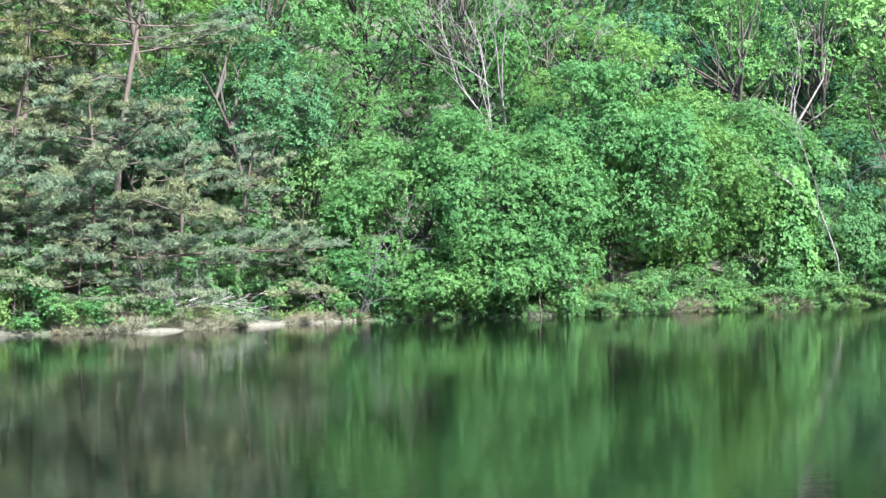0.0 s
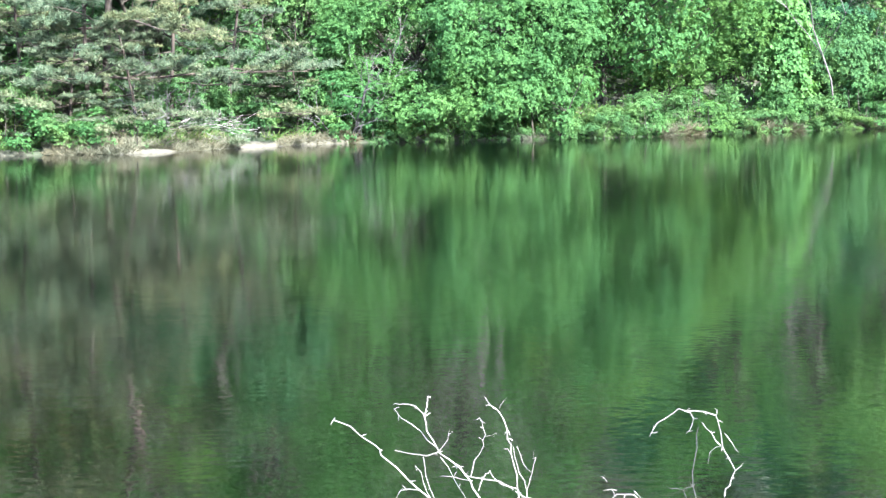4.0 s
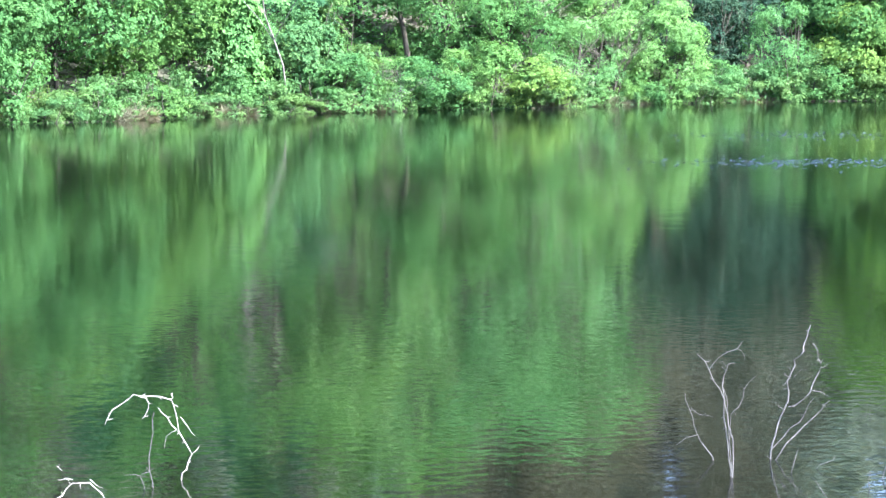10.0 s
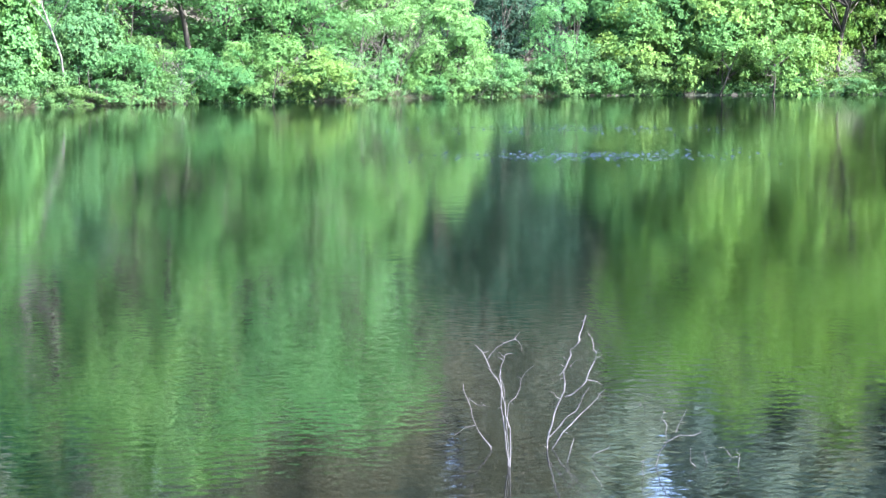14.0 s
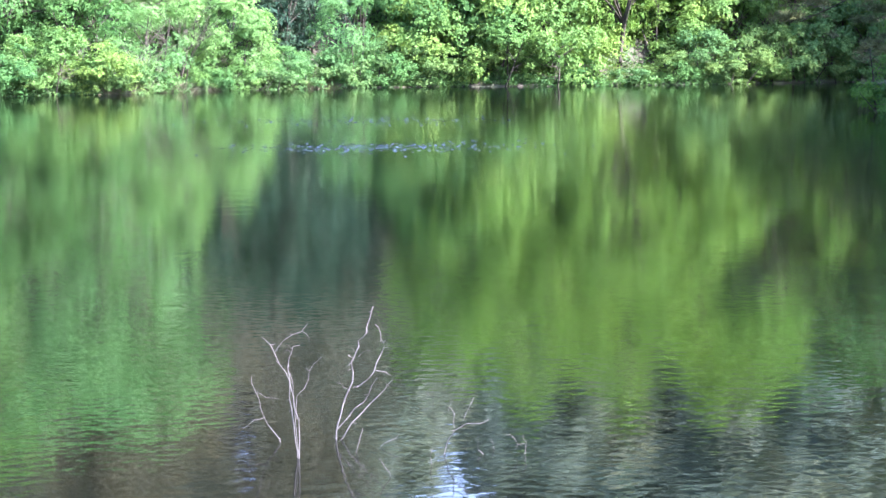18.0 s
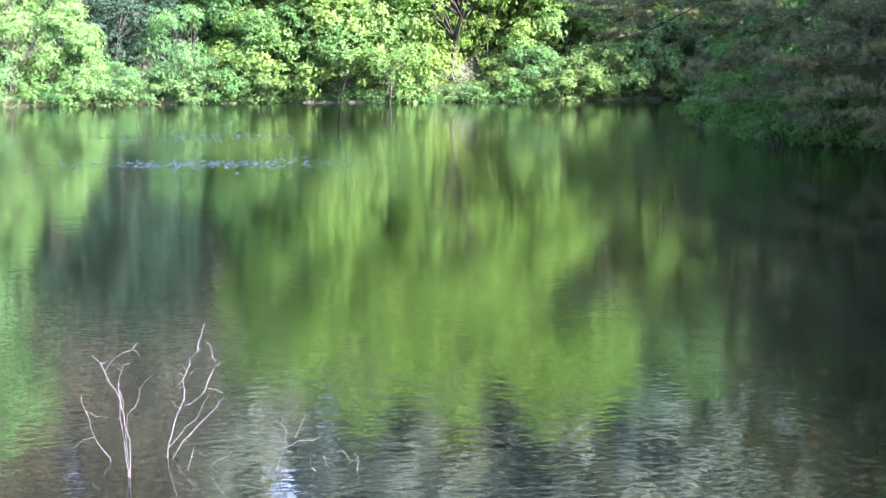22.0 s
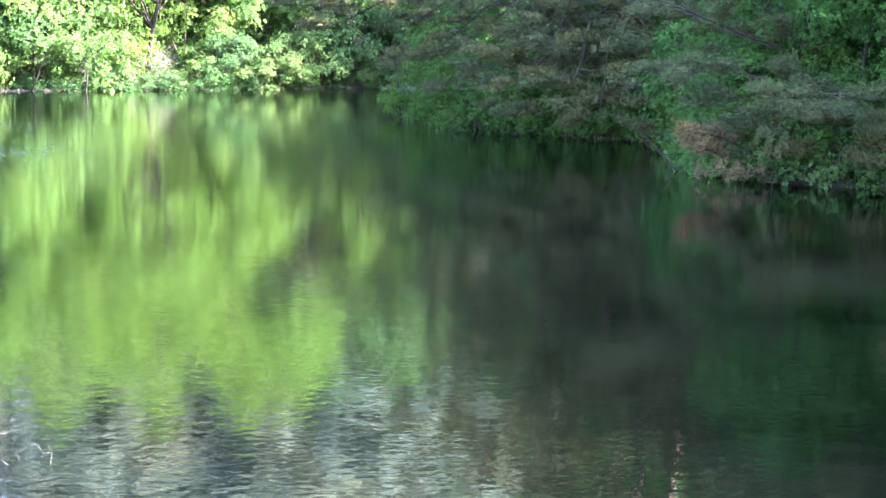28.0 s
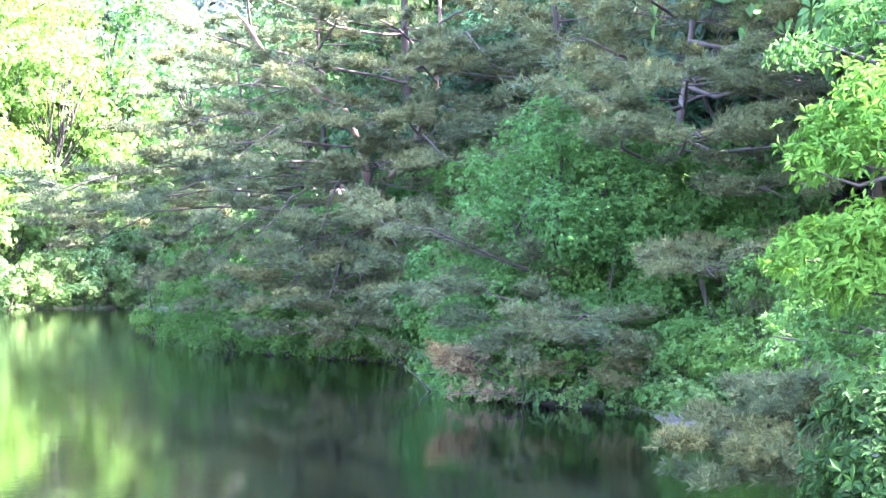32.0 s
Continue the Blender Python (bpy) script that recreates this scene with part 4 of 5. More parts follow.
SHORE_PINE = thing("shore_pine", "low red pine with limbs sweeping down to the water", "pine tree")
trunk = np.array([at(53.0, -2.6, 38), at(52.6, -1.4, 38), at(52.2, 0.4, 38), at(52.6, 2.6, 38.5), at(53.0, 5.4, 39), at(53.2, 8.0, 39)])
part("trunk", mesh_of("trunk", *tube_arrays(trunk, np.linspace(0.12, 0.05, len(trunk)), 9), BARK_PINE, True), SHORE_PINE)
for a0, e0, a1, e1, near in ((52.3, -0.9, 44.9, 0.9, 1.5), (52.4, -1.2, 45.9, -0.9, 2), (52.3, -1.1, 47.6, -2.0, 2.5), (52.3, -0.6, 49.8, -1.9, 4), (52.5, -1.3, 50.6, -2.5, 4), (52.4, -0.8, 48.5, -2.6, 3), (52.5, -1.2, 49.9, -3.2, 3.5), (52.4, 1.4, 55.2, 0.2, 3), (52.3, 0.6, 55.6, -0.8, 4), (52.6, 2.4, 55.6, 1.8, 3), (52.7, 3.4, 56.5, 3.0, 3), (52.8, 4.2, 50.0, 4.6, 2), (52.9, 4.8, 56.0, 4.8, 3), (53.0, 5.4, 49.6, 6.0, 2), (53.0, 6.0, 56.6, 6.4, 3), (53.1, 6.8, 51.4, 7.4, 2), (53.2, 7.6, 55.0, 8.0, 2), (52.6, 3.2, 53.4, 3.4, 5), (52.8, 4.4, 53.2, 4.9, 5), (52.3, 0.2, 53.8, -0.4, 5), (52.5, 2.6, 51.0, 3.9, 3)):
    p0, p1 = at(a0, e0, 38), at(a1, e1, 37.5 - near)
    sag = np.array([0, 0, 0.2])
    line = [p0, p0 * 0.7 + p1 * 0.3 - sag, p0 * 0.4 + p1 * 0.6 + br.normal(0, 0.1, 3), p0 * 0.15 + p1 * 0.85 + sag * 0.5, p1]
    pine_limb(br, SHORE_PINE, line, 0.045, 60, NEEDLE, 17, 0.14, 0.007, 0.25, 0.23, 0.0, 0.6, 0.03)

for k, (a, d, s, tall) in enumerate(((47.6, 56, 0.95, 1.0), (50.0, 50, 0.9, 1.0), (52.0, 55, 1.0, 1.05), (56.5, 44, 0.95, 1.0), (58.5, 38, 0.9, 0.9), (41.3, 61, 0.62, 1.0), (40.0, 68, 0.55, 0.9), (45.0, 64, 1.0, 1.1), (48.8, 66, 1.05, 1.1), (54.5, 58, 1.05, 1.1))):
    place(PINES[1 + k % 2], a, d, s, spin(), tall, group="pines on the shaded bank")
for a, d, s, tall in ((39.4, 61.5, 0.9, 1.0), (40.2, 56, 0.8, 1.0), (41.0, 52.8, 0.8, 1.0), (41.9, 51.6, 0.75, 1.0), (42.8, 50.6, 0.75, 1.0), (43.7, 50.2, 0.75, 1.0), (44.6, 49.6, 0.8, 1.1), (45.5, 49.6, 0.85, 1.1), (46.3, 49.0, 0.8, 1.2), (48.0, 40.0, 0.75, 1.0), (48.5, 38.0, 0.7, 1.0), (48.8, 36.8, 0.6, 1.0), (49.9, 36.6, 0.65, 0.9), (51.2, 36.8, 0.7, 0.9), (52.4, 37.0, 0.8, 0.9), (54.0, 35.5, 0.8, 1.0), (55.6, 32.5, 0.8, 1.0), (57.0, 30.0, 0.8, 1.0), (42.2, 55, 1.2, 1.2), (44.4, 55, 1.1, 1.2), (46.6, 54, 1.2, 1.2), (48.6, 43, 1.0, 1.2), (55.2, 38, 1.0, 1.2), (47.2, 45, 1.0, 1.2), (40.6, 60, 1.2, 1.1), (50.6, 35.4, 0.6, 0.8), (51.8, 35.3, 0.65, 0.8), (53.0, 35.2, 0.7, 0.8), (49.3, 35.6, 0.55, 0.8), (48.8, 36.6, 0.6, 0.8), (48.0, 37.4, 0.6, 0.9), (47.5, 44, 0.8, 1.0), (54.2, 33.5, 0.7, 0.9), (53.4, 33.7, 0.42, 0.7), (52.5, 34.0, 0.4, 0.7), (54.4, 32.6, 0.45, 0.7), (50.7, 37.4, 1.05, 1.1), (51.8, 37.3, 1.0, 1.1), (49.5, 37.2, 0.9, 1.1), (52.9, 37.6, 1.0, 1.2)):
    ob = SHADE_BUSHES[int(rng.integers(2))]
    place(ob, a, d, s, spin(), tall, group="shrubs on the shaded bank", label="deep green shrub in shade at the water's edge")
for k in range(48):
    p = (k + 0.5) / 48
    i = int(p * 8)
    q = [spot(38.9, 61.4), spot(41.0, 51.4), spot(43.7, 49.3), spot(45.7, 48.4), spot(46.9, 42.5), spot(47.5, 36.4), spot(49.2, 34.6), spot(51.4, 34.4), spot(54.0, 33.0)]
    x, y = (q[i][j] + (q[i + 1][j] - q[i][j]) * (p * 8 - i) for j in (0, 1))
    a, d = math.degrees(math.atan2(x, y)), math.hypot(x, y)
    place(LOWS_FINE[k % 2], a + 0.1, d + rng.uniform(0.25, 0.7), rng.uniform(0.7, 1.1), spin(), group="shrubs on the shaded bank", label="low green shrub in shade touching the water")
# Two pines added far back to shade the corner of the pond.
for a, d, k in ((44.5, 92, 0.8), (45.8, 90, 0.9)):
    place(PINES[1], a, d, k, spin(), group="woods behind the shaded bank", label="tall red pine added to shade the corner of the pond")
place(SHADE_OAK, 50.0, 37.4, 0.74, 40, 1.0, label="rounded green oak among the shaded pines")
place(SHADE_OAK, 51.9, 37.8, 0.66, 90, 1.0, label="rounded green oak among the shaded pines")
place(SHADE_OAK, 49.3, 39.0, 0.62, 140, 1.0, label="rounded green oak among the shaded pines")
# Dark trees added behind to keep sun spots off the shore pine.
for a, d, k in ((58.8, 44, 1.2), (57.0, 48, 1.3)):
    place(DARK_HILL, a, d, k, spin(), group="woods behind the shaded bank")
place(DARK, 52.2, 43, 0.7, 10, 0.9)
place(DARK, 48.2, 57, 1.0, 70, 1.0)
place(DARK, 45.4, 58, 0.9, 170, 1.0)
place(DARK, 55.0, 44, 0.8, 250, 1.0)
# Trees past heading 59 stand out of view, added to block the sun.
for a, d, s in ((43, 63, 0.9), (46, 60, 1), (55, 52, 1), (58, 48, 1), (44, 74, 1.1), (48, 76, 1.1), (52, 72, 1.1), (56, 64, 1.1), (60, 56, 1.1), (46, 90, 1.2), (50, 90, 1.2), (55, 80, 1.2), (60, 70, 1.2), (64, 50, 1), (64, 62, 1.1), (69, 52, 1.1), (66, 40, 1.0), (71, 44, 1.1), (76, 50, 1.1), (73, 58, 1.2), (57.5, 52, 1.4), (63, 44, 1.3), (47, 68, 1.4), (66, 47, 1.4), (60, 60, 1.4), (55, 66, 1.4), (60.5, 50, 1.4), (63, 52, 1.4), (65.5, 54, 1.4), (68, 55, 1.4), (71, 56, 1.4), (61.5, 57, 1.4), (64, 60, 1.4), (61, 44, 1.2), (72.5, 22.6, 1.0), (79.6, 24.9, 1.0), (74.6, 15.6, 0.6), (81.6, 27.3, 1.25), (90, 31, 1.25), (44.6, 69, 1.1), (46.5, 66, 1.5), (49, 68, 1.5), (51.5, 67, 1.5), (54, 69, 1.5), (57, 66, 1.5), (43.4, 60, 0.85), (45.6, 58, 1.3), (55, 49, 1.15), (57, 48, 1.2), (59.5, 36, 1.3), (59, 46, 1.5), (56, 45, 1.2), (58, 43, 1.2), (71, 24, 0.9), (76, 23, 0.9), (67.5, 27, 0.8), (73, 27, 1.1), (74, 31, 1.1), (70, 37, 1.2), (67, 33, 0.9), (80, 45, 1.1), (63.8, 37, 1.15)):
    place(HILLS[0] if a > 59 or d > 62 else PINES[1 + int(rng.integers(2))], a, d, s, spin(), group="woods behind the shaded bank")


def dead_pine_bough():
    """A fallen pine bough with brown needles at the water's surface, and the bare boughs beside it."""
    r = np.random.default_rng(401)
    root = thing("dead_pine_bough", "fallen pine bough with dead brown needles on the water", "branch")
    for a0, e0, a1, e1, d, n in ((49.4, -3.5, 46.2, -2.65, 34.9, 90), (49.2, -3.6, 46.5, -3.0, 34.7, 90), (49.4, -3.6, 46.9, -2.6, 34.8, 60), (50.2, -3.4, 46.6, -3.7, 34.4, 14), (49.8, -3.4, 47.6, -3.75, 34.2, 30)):
        p0, p1 = at(a0, e0, d + 0.6), at(a1, e1, d)
        pine_limb(r, root, [p0, p0 * 0.6 + p1 * 0.4 - np.array([0, 0, 0.1]), p0 * 0.3 + p1 * 0.7, p1], 0.03, n, NEEDLE_DEAD, 10, 0.12, 0.009, 0.6, 0.11, 0.0, 0.9, 0.09)
    grey = thing("drooping_bough", "bare curved pine bough dipping into the pond", "branch")
    for pts in (((52.6, -1.6), (51.8, -2.3), (50.6, -2.5), (49.4, -2.4)), ((52.6, -3.4), (51.4, -3.6), (50.4, -3.75), (49.4, -3.85)), ((51.4, -2.45), (51.2, -3.0), (51.25, -3.6), (51.3, -4.0)), ((52.3, -1.9), (50.6, -3.2), (49.9, -3.5), (49.2, -3.6)), ((53.4, -0.6), (53.6, -1.4), (53.3, -2.1), (52.9, -2.3))):
        line = [at(a, e, 34.9) + r.normal(0, 0.05, 3) for a, e in pts]
        part("bough", mesh_of("bough", *tube_arrays(line, np.linspace(0.05, 0.012, 4), 6), BARK_PALE, True), grey)


dead_pine_bough()

# ---- the near pine limb and the near tree ----
NEAR_PINE = thing("near_pine", "pine limb with yellow-tipped needles hanging over the water", "pine tree")
nr = np.random.default_rng(501)
trunk = np.array([at(60.5, -6.0, 22), at(60.3, -3.0, 22), at(60.0, 2.0, 22), at(60.2, 9.0, 22), at(60.4, 16.0, 22)])
part("trunk", mesh_of("trunk", *tube_arrays(trunk, np.linspace(0.16, 0.07, len(trunk)), 9), BARK_PINE, True), NEAR_PINE)
for a0, e0, a1, e1, d, n in ((60.2, -2.6, 52.9, -5.0, 21.0, 95), (60.2, -2.9, 54.3, -4.4, 21.6, 95), (60.2, -2.4, 54.7, -3.4, 22.0, 80), (60.2, -3.2, 55.0, -5.3, 20.8, 80), (60.2, -3.4, 53.8, -5.9, 20.6, 34), (60.2, -2.2, 55.4, -3.6, 21.2, 90), (60.2, -3.6, 55.6, -6.0, 20.4, 30)):
    p0, p1 = at(a0, e0, 22), at(a1 + 0.15, e1 + 0.03, d)
    line = [p0, p0 * 0.7 + p1 * 0.3 - np.array([0, 0, 0.1]), p0 * 0.4 + p1 * 0.6 - np.array([0, 0, 0.08]), p0 * 0.18 + p1 * 0.82, p1]
    pine_limb(nr, NEAR_PINE, line, 0.03, n * 3.2, NEEDLE_TIP, 18, 0.10, 0.006, 0.15, 0.24, 0.05, 0.95, 0.04)


def near_tree():
    """The near broad-leaved tree at the edge of the bank: its boughs reach in over the water."""
    r = np.random.default_rng(601)
    root = thing("near_tree", "near chestnut tree with large bright green leaves", "tree")
    trunk = np.array([at(63.0, -7.5, 15), at(62.8, -3, 15), at(62.2, 3, 15), at(62.4, 9, 15), at(62.0, 16, 15)])
    part("trunk", mesh_of("trunk", *tube_arrays(trunk, np.linspace(0.2, 0.09, 5), 9), BARK, True), root)
    # each group of boughs takes the lit or a shade-darkened leaf colour
    groups = [
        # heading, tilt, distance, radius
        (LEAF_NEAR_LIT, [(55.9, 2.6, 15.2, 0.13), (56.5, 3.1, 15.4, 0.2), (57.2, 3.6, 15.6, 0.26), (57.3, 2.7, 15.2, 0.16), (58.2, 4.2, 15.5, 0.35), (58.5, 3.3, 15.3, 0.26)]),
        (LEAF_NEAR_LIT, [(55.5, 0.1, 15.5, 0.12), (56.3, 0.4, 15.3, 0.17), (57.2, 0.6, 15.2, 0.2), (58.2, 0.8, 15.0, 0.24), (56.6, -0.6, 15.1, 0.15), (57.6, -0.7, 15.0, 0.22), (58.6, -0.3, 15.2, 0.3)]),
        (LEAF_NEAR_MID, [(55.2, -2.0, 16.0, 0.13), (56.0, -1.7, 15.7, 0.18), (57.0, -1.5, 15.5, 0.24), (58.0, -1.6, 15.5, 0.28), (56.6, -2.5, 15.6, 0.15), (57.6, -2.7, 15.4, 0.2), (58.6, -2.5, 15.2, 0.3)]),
        (LEAF_NEAR_SHADE, [(57.0, -4.2, 14.6, 0.18), (57.8, -3.9, 14.4, 0.25), (56.9, -5.3, 14.4, 0.16), (57.7, -5.3, 14.2, 0.25), (56.6, -6.2, 14.2, 0.16), (57.5, -6.5, 14.0, 0.25), (58.5, -4.6, 14.3, 0.3), (58.6, -6.0, 14.0, 0.3)]),
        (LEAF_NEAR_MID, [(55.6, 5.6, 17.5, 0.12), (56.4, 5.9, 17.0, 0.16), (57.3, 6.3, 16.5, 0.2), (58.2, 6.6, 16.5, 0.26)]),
    ]
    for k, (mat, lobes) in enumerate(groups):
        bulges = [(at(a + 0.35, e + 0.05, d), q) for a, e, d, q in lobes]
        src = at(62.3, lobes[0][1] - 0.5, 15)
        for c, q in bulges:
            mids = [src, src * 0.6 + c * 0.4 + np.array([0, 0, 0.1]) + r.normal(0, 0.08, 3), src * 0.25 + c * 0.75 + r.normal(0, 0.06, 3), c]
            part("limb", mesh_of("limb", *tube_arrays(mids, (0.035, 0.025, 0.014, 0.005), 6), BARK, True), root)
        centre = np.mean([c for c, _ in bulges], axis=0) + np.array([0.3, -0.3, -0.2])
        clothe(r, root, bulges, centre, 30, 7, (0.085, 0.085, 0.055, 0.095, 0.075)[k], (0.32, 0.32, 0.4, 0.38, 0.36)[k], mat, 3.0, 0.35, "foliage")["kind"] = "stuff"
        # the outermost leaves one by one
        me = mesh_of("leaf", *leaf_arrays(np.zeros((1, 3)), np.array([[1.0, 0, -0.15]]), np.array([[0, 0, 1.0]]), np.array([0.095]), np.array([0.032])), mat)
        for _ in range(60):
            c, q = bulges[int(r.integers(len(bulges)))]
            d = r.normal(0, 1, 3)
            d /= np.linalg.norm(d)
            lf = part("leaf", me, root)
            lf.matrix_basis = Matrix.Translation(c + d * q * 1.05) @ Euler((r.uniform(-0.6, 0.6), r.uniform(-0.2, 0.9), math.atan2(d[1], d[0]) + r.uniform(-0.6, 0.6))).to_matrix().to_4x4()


near_tree()

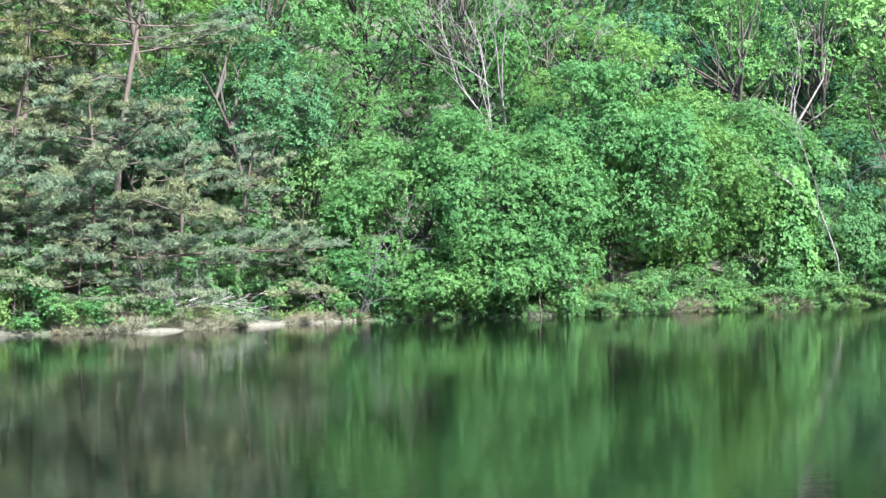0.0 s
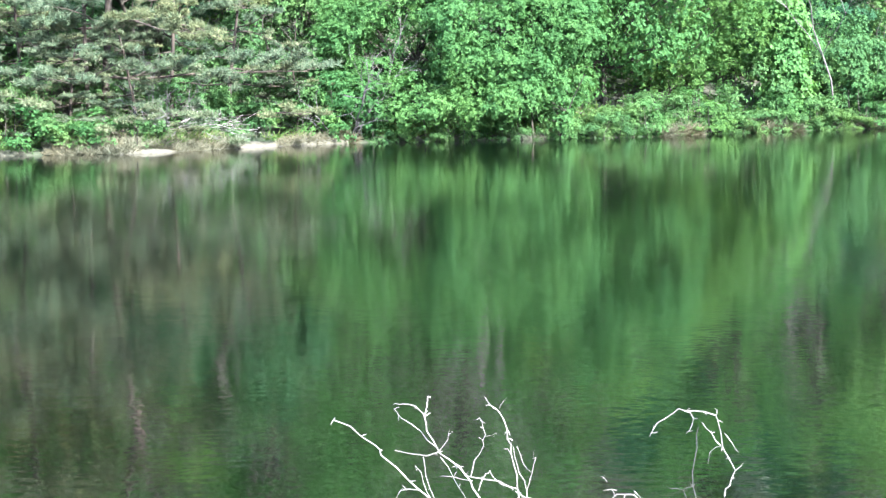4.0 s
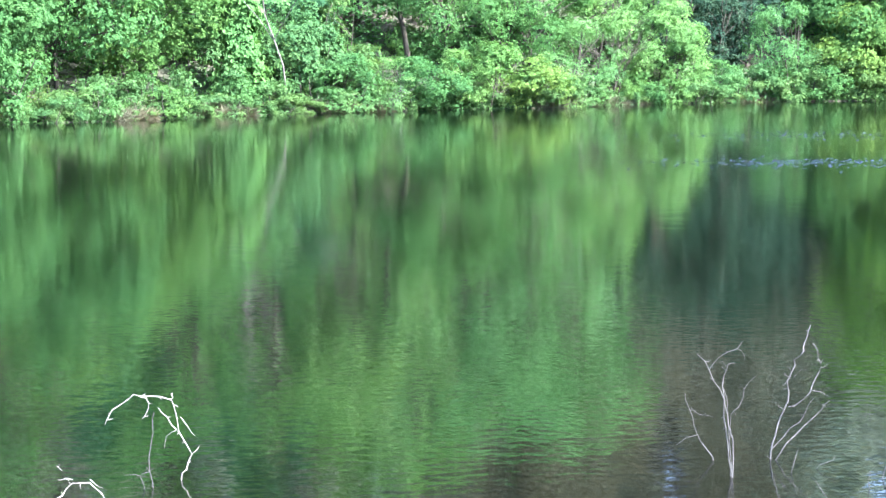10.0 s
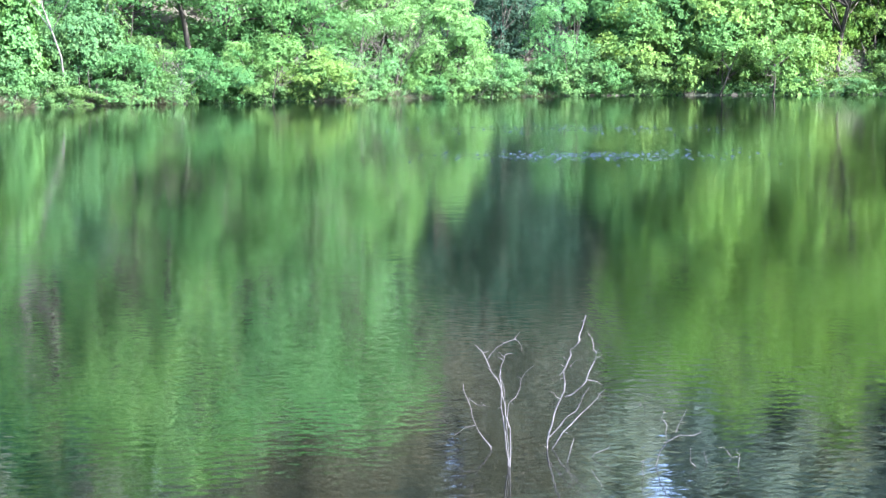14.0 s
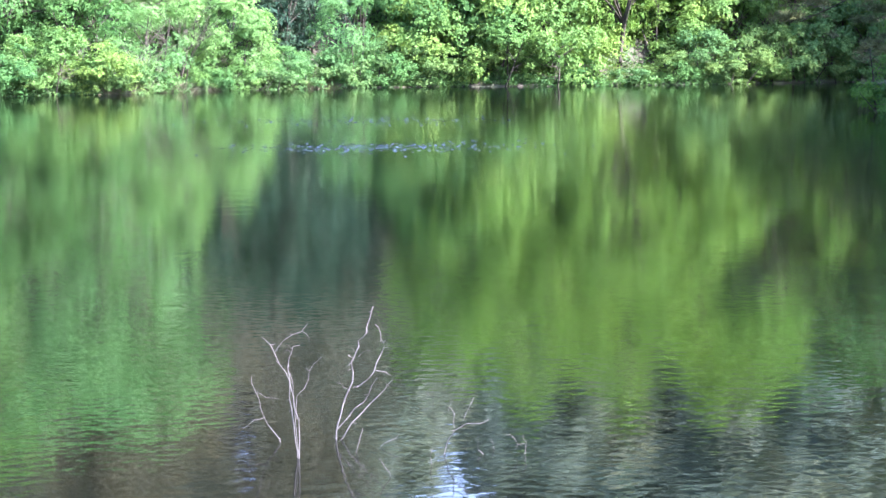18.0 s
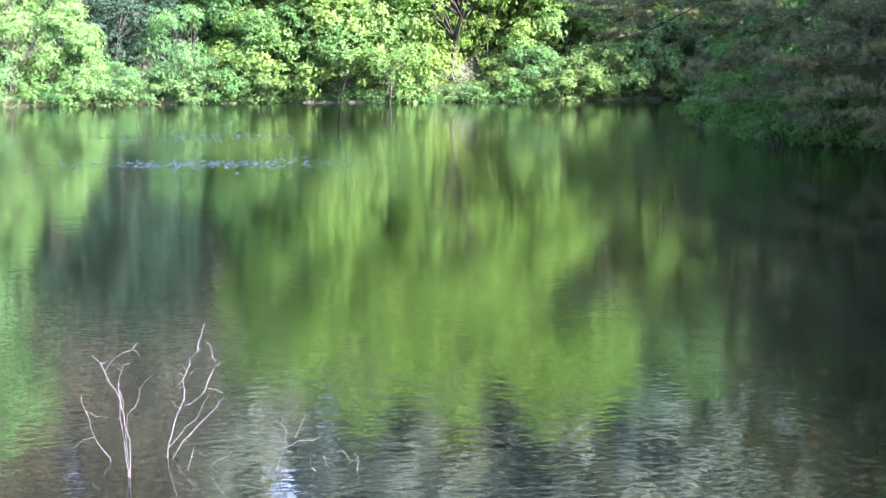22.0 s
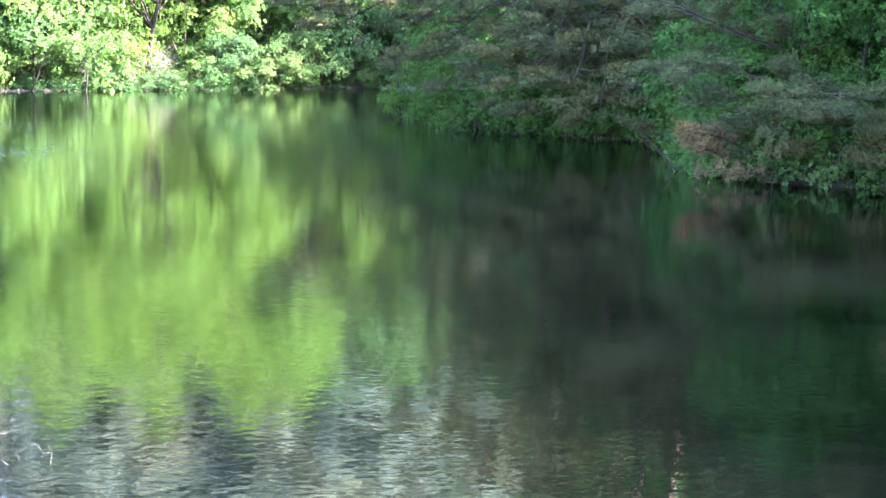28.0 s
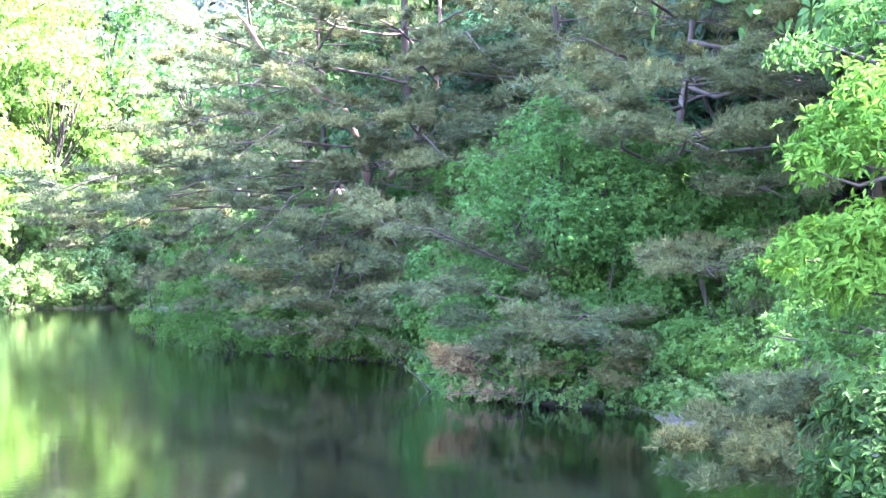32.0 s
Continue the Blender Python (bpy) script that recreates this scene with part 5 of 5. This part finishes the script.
# ---- drowned branches in the foreground: heading, distance, then thickness and line (sideways, up) of each branch ----
DROWNED = [
    (0.19, 10.85, [(0.011, [(-0, -0.05), (-0.12, 0.12), (-0.23, 0.21), (-0.38, 0.36), (-0.41, 0.41), (-0.54, 0.51), (-0.62, 0.54), (-0.64, 0.52)]), (0.006, [(-0.12, 0.12), (-0.16, 0.21), (-0.2, 0.3)]), (0.006, [(-0.19, 0.17), (-0.28, 0.17), (-0.34, 0.07)]), (0.004, [(-0.24, 0.18), (-0.27, 0.2)])]),  # a1
    (1.13, 10.95, [(0.014, [(0.01, -0.01), (-0.05, 0.11), (-0.09, 0.2), (-0.16, 0.28), (-0.25, 0.35), (-0.32, 0.47), (-0.33, 0.55), (-0.31, 0.65)]), (0.007, [(-0.33, 0.55), (-0.38, 0.6), (-0.44, 0.61), (-0.48, 0.61)]), (0.006, [(-0.26, 0.37), (-0.35, 0.46), (-0.45, 0.53), (-0.49, 0.58)]), (0.007, [(-0.24, 0.35), (-0.32, 0.33), (-0.41, 0.34), (-0.49, 0.36)]), (0.004, [(-0.26, 0.35), (-0.21, 0.41), (-0.2, 0.47)]), (0.007, [(-0.34, 0.32), (-0.33, 0.22), (-0.28, 0.08), (-0.25, -0.01)]), (0.005, [(-0.25, 0.32), (-0.18, 0.2), (-0.12, 0.1), (-0.1, 0.02)]), (0.005, [(-0.08, 0.2), (-0.18, 0.22), (-0.25, 0.22)]), (0.008, [(-0.18, 0.29), (-0.12, 0.22), (0.06, 0.19), (0.15, 0.15), (0.19, 0.06)]), (0.006, [(-0.09, 0.22), (-0.07, 0.31), (-0.02, 0.39), (-0.01, 0.45), (-0.03, 0.53), (-0.04, 0.54)]), (0.003, [(-0.01, 0.43), (0.05, 0.45)]), (0.007, [(-0.05, 0.14), (-0.01, 0.23), (0.01, 0.25), (0.04, 0.2), (0.13, 0.15)])]),  # a2
    (2.15, 11.05, [(0.011, [(-0, -0.1), (-0.03, 0.03), (-0.04, 0.13), (-0.06, 0.27), (-0.07, 0.36), (-0.09, 0.44), (-0.13, 0.53), (-0.18, 0.57), (-0.21, 0.62)]), (0.009, [(0.01, -0.04), (0.01, 0.12), (-0.03, 0.22), (-0.05, 0.3), (-0.06, 0.37)]), (0.005, [(0.01, 0.12), (0.04, 0.22), (0.06, 0.3), (0.05, 0.34)]), (0.006, [(-0.05, 0.12), (0.04, 0.08), (0.09, 0.04), (0.1, -0.01)]), (0.004, [(-0.07, 0.31), (-0.11, 0.34)]), (0.005, [(-0.04, 0.36), (-0.01, 0.27), (0.04, 0.22)]), (0.003, [(-0.13, 0.56), (-0.11, 0.6), (-0.09, 0.62)])]),  # a3
    (4.63, 10.90, [(0.008, [(-0.15, 0.03), (-0.04, 0.08), (0.01, 0.14), (0.1, 0.14), (0.16, 0.08), (0.19, 0.02)]), (0.005, [(0.01, 0.15), (-0.06, 0.15)]), (0.004, [(0.1, 0.15), (0.15, 0.1)]), (0.004, [(-0.04, 0.2), (-0.07, 0.23)])]),  # a4
    (7.69, 11.50, [(0.01, [(0.01, -0.11), (-0.01, -0), (0.02, 0.06), (0.05, 0.14), (-0.02, 0.27), (-0.03, 0.35), (-0.06, 0.45)]), (0.008, [(-0.06, 0.45), (-0.17, 0.47), (-0.26, 0.48), (-0.34, 0.42), (-0.4, 0.36), (-0.42, 0.32)]), (0.005, [(-0.23, 0.47), (-0.18, 0.43), (-0.19, 0.38), (-0.22, 0.34)]), (0.006, [(-0.03, 0.28), (-0.08, 0.35), (-0.13, 0.4)]), (0.004, [(-0.06, 0.45), (-0.05, 0.49)]), (0.004, [(-0.01, 0.35), (0.03, 0.3), (0.07, 0.24)]), (0.004, [(-0.03, 0.28), (-0.09, 0.24), (-0.1, 0.17)]), (0.004, [(0.05, 0.14), (0.09, 0.18)])]),  # a5
    (6.83, 11.30, [(0.006, [(0.01, -0.04), (-0.01, 0.09), (-0, 0.24), (0.01, 0.37), (0.02, 0.41)]), (0.004, [(-0.01, 0.09), (-0.06, 0.07), (-0.14, 0.08)]), (0.004, [(-0.06, 0.07), (-0.05, -0.05)])]),  # a6
    (22.77, 11.50, [(0.009, [(0, -0.02), (-0.01, 0.09), (-0.03, 0.28), (-0.04, 0.38), (-0.06, 0.49), (-0.12, 0.6), (-0.19, 0.69)]), (0.006, [(0.01, -0.01), (-0.01, 0.22), (-0.02, 0.38), (-0.04, 0.49)]), (0.007, [(0.01, -0.01), (0.01, 0.22), (-0.02, 0.35), (-0.04, 0.46), (-0.04, 0.57), (-0.02, 0.63), (0.02, 0.64)]), (0.005, [(0, 0.22), (-0, 0.35), (0.04, 0.39), (0.07, 0.49), (0.14, 0.57)]), (0.005, [(-0.12, 0.6), (-0.07, 0.67), (0.03, 0.72), (0.06, 0.76)]), (0.003, [(0.03, 0.72), (0.07, 0.68)]), (0.003, [(-0.02, 0.62), (-0.05, 0.65)])]),  # b1
    (22.29, 12.00, [(0.006, [(0, 0.02), (-0.07, 0.11), (-0.11, 0.21), (-0.13, 0.29), (-0.16, 0.39)]), (0.003, [(-0.12, 0.29), (-0.08, 0.26), (0, 0.25)]), (0.004, [(-0.09, 0.14), (-0.15, 0.13), (-0.2, 0.09)])]),  # b2
    (23.85, 12.00, [(0.011, [(0, -0.01), (0.01, 0.09), (0.04, 0.2), (0.08, 0.3), (0.1, 0.39), (0.09, 0.45), (0.12, 0.51), (0.13, 0.57), (0.18, 0.62), (0.2, 0.7), (0.22, 0.77)]), (0.007, [(0.1, 0.31), (0.16, 0.34), (0.22, 0.4), (0.26, 0.5), (0.28, 0.57), (0.26, 0.63), (0.23, 0.68)]), (0.004, [(0.23, 0.41), (0.29, 0.4), (0.32, 0.38)]), (0.003, [(0.28, 0.54), (0.32, 0.56)]), (0.006, [(0.01, 0.07), (0.11, 0.19), (0.19, 0.27), (0.24, 0.37)]), (0.008, [(0.01, -0.03), (0.09, 0.1), (0.19, 0.2), (0.29, 0.3), (0.33, 0.35)]), (0.004, [(0.08, 0.29), (0.04, 0.33)]), (0.004, [(0, 0.01), (-0.02, 0.03)]), (0.003, [(0.12, 0.5), (0.09, 0.54)]), (0.003, [(0.13, 0.49), (0.17, 0.53)]), (0.006, [(0, -0.03), (0.04, -0.12), (0.11, -0.15), (0.19, -0.17), (0.29, -0.22)])]),  # b3
    (24.44, 11.60, [(0.005, [(-0.01, -0.01), (0.02, 0.1), (0.03, 0.14)])]),  # c1
    (25.11, 11.80, [(0.005, [(-0.01, -0.01), (0.05, 0.04), (0.1, 0.08)])]),  # c2
    (25.36, 11.00, [(0.005, [(-0, -0.01), (-0.03, 0.05), (-0.06, 0.1)])]),  # c3
    (26.53, 11.30, [(0.006, [(-0, -0.01), (0, 0.09)])]),  # c4
    (26.84, 11.60, [(0.007, [(0, -0.01), (0.03, 0.1), (0.06, 0.15), (0.13, 0.19), (0.25, 0.21)]), (0.005, [(0.06, 0.15), (0.06, 0.23), (0.03, 0.27), (0.04, 0.32)]), (0.004, [(0.11, 0.19), (0.14, 0.26), (0.17, 0.32)])]),  # c5
    (28.26, 11.70, [(0.004, [(-0, 0), (-0.02, 0.06)])]),  # c6
    (27.94, 11.60, [(0.005, [(0.01, -0.01), (-0.03, 0.03), (-0.03, 0.11)])]),  # c7
    (29.09, 11.60, [(0.005, [(-0, -0.01), (0.01, 0.07), (-0.01, 0.11)]), (0.004, [(-0, 0.06), (-0.06, 0.09), (-0.11, 0.11)])]),  # c8
    (26.46, 13.50, [(0.003, [(0.01, -0.01), (0.02, 0.09)]), (0.003, [(-0.02, 0.01), (0.06, 0.02)]), (0.003, [(-0.01, 0.01), (0, 0.08)])]),  # c9
]


def drowned_branches():
    r = np.random.default_rng(701)
    for k, (heading, d, lines) in enumerate(DROWNED):
        white = heading < 7.9 and k != 5
        mat = WOOD_DEAD if white else WOOD_GREY
        root = thing("dead_branch", "bleached white dead branch rising from the pond" if white else "thin grey dead twigs rising from the pond", "branch", "drowned branches")
        a = radians(heading)
        x, y = spot(heading, d)
        root.matrix_basis = Matrix.Translation((x, y, 0)) @ Matrix.Rotation(-a, 4, "Z")
        for j, (thick, line) in enumerate(lines):
            sway = np.cumsum(r.normal(0, 0.02, len(line)))
            if j:
                sway *= 0.6
            pts = [(u, float(w), z) for (u, z), w in zip(line, sway)]
            if line[0][1] < 0.06:
                pts = [(pts[0][0] + 0.03, 0.0, -0.5)] + pts
            P = np.array(pts)
            # finer, knobbly line
            fine = [P[0]]
            for p, q in zip(P[:-1], P[1:]):
                fine += [p * 0.5 + q * 0.5 + r.normal(0, 0.006, 3), q]
            fine = np.array(fine)
            rad = np.linspace(thick, thick * 0.42, len(fine)) * (0.36 if white else 0.52) * r.uniform(0.85, 1.15, len(fine))
            b = part("branch", mesh_of("branch", *tube_arrays(fine, rad, 6), mat, True), root)
            # short broken spurs
            for _ in range(max(1, len(line) - 2)):
                i = int(r.integers(1, len(fine)))
                way = r.normal(0, 1, 3)
                way[1] *= 0.4
                spur = wander(r, fine[i], way, r.uniform(0.012, 0.04), 2, 0.3)
                part("spur", mesh_of("spur", *tube_arrays(spur, (thick * 0.22, thick * 0.18, thick * 0.1), 4), mat, True), b)


drowned_branches()


# ---- low growth and litter ----
def scatter(name, label, seed, n, band, mat, per, leaf, slim, headings, tall=0.25, category="undergrowth", upright=0.2):
    """Low plants over the ground behind the waterline, as one mesh."""
    r = np.random.default_rng(seed)
    C = []
    while len(C) < n:
        a = r.uniform(*headings)
        x, y = spot(a, shore(a) + r.uniform(*band))
        if noise.noise((x * 0.5, y * 0.5, seed)) > -0.15:
            C.append((x, y, land_height(x, y) + tall * r.uniform(0, 1) ** 2))
    C = np.array(C)
    ax = r.normal(0, 0.4, C.shape) + np.array([0, 0, 1.0])
    v, f = rosettes(r, C, ax, per, leaf, slim, upright)
    return tagged(new(name, mesh_of(name, v, f, mat)), label, category, kind="stuff")


scatter("undergrowth", "low green plants and ferns under the trees", 1, 14000, (0.5, 16), LEAF_MID, 6, 0.17, 0.42, (-16, 39), 0.6, upright=1.0)
scatter("bank_grass", "green grass along the far bank", 2, 3800, (0.5, 2.4), GRASS, 6, 0.34, 0.07, (-14, 38), 0.1, "grass", 0.35)
scatter("bank_plants", "dark green plants hanging over the waterline", 6, 6500, (-0.12, 1.3), LEAF_MID, 6, 0.16, 0.4, (3.5, 38), 0.3, "undergrowth", 0.9)
scatter("dry_grass", "pale dry grass on the sandy bank", 3, 6500, (-0.05, 2.0), STRAW, 7, 0.26, 0.06, (-10.5, -2.2), 0.05, "grass", 0.5)
scatter("dry_reeds", "grey straw and dead stalks at the waterline", 4, 2600, (-0.15, 0.45), STRAW, 6, 0.4, 0.045, (5, 13.5), 0.05, "grass", 0.5)


scatter("dry_reeds", "grey dead stalks and roots under the willows", 5, 1500, (-0.12, 0.35), STRAW, 6, 0.34, 0.045, (17.6, 24.5), 0.05, "grass", 0.5)


def sand_bank():
    """The pale sandy strip at the foot of the pines."""
    m, nt, b = material("pale_sand")
    c = ramp(nt, noise_tex(nt, 8.0, 6, 0.8), [(0.32, (0.035, 0.034, 0.021)), (0.5, (0.075, 0.073, 0.049)), (0.72, (0.14, 0.135, 0.094))])
    nt.links.new(c, b.inputs["Base Color"])
    b.inputs["Roughness"].default_value = 0.95
    bumped(nt, b, noise_tex(nt, 14.0, 4, 0.7), 0.7, 0.03)
    verts, rows = [], 90
    for k in range(rows):
        a = -8.6 + 6.2 * k / (rows - 1)
        w = 0.25 + 0.75 * math.exp(-(((a + 5.0) / 1.9) ** 2))
        for j in range(6):
            ragged = noise.noise((a * 2.4, 4.0, 0))
            o = -0.25 + (0.42 + 0.34 * w * (0.8 + 0.5 * ragged)) * j / 5
            x, y = spot(a, shore(a) + o)
            verts.append((x, y, land_height(x, y) + (0.095 + 0.02 * noise.noise((x * 1.2, y * 1.2, 0)) if 0 < j < 5 else -0.1)))
    faces = [(k * 6 + j, k * 6 + j + 1, k * 6 + j + 7, k * 6 + j + 6) for k in range(rows - 1) for j in range(5)]
    tagged(new("sand_bank", mesh_of("sand_bank", verts, faces, m, True)), "pale sandy strip along the foot of the bank", "sand", kind="structure")


sand_bank()


def wavelets():
    """Short steep wavelets in two streaks where a breeze touches the pond: each a low ridge with a front and a back slope."""
    r = np.random.default_rng(15)
    n = 520
    far = r.random(n) < 0.4
    head = np.where(far, 24.3, 25.2) + r.normal(0, 2.2, n)
    d = np.where(far, 53.5, 41.5) + r.normal(0, 0.95, n) * np.where(far, 1.5, 1.0) + 0.12 * (head - 25)
    a = np.radians(head)
    mid = np.stack([np.sin(a) * d, np.cos(a) * d, np.zeros(n)], 1)
    turn = a + r.normal(0, 0.5, n)
    out = np.stack([np.sin(turn), np.cos(turn), np.zeros(n)], 1)
    side = np.stack([np.cos(turn), -np.sin(turn), np.zeros(n)], 1)
    wide = (r.uniform(0.012, 0.04, n))[:, None]
    deep = (r.uniform(0.02, 0.04, n))[:, None]
    up = np.zeros((n, 3))
    up[:, 2] = deep[:, 0] * r.uniform(0.12, 0.26, n)
    low = np.array([0, 0, -0.002])
    rim = [mid - side * wide - out * deep + low, mid + side * wide - out * deep + low, mid + side * wide * 0.7 + up, mid - side * wide * 0.7 + up, mid + side * wide + out * deep + low, mid - side * wide + out * deep + low]
    v = np.stack(rim, 1).reshape(-1, 3)
    k = np.arange(n)[:, None] * 6
    f = np.concatenate([k + np.array([[0, 1, 2, 3]]), k + np.array([[3, 2, 4, 5]])], 1).reshape(-1, 4)
    tagged(new("wavelets", mesh_of("wavelets", v, f, WATER)), "small glittering wavelets on breeze-ruffled pond water", "wavelets", kind="stuff")


wavelets()


def bank_scatter():
    """Undergrowth on the shaded bank."""
    r = np.random.default_rng(9)
    C = []
    while len(C) < 11000:
        a, d = r.uniform(38.5, 60), r.uniform(30, 75)
        x, y = spot(a, d)
        o = shore_offset(x, y)
        if 0 < o < 14:
            C.append((x, y, land_height(x, y, o) + 0.6 * r.uniform(0, 1) ** 2))
    C = np.array(C)
    v, f = rosettes(r, C, r.normal(0, 0.4, C.shape) + np.array([0, 0, 1.0]), 6, 0.12, 0.45)
    tagged(new("undergrowth", mesh_of("undergrowth", v, f, LEAF_MID)), "low green plants on the shaded bank", "undergrowth", kind="stuff")


bank_scatter()
for ob in (*OAKS, *BUSHES, *SHADE_BUSHES, SHADE_OAK, *LOWS, *LOWS_FINE, *FRESH_BUSHES, *PALES, DARK, *TALLS, *YELLOWS, *HILLS, FAR, DULL, *PINES, SMALL_PINE, HIGH, DARK_HILL):
    drop_template(ob)
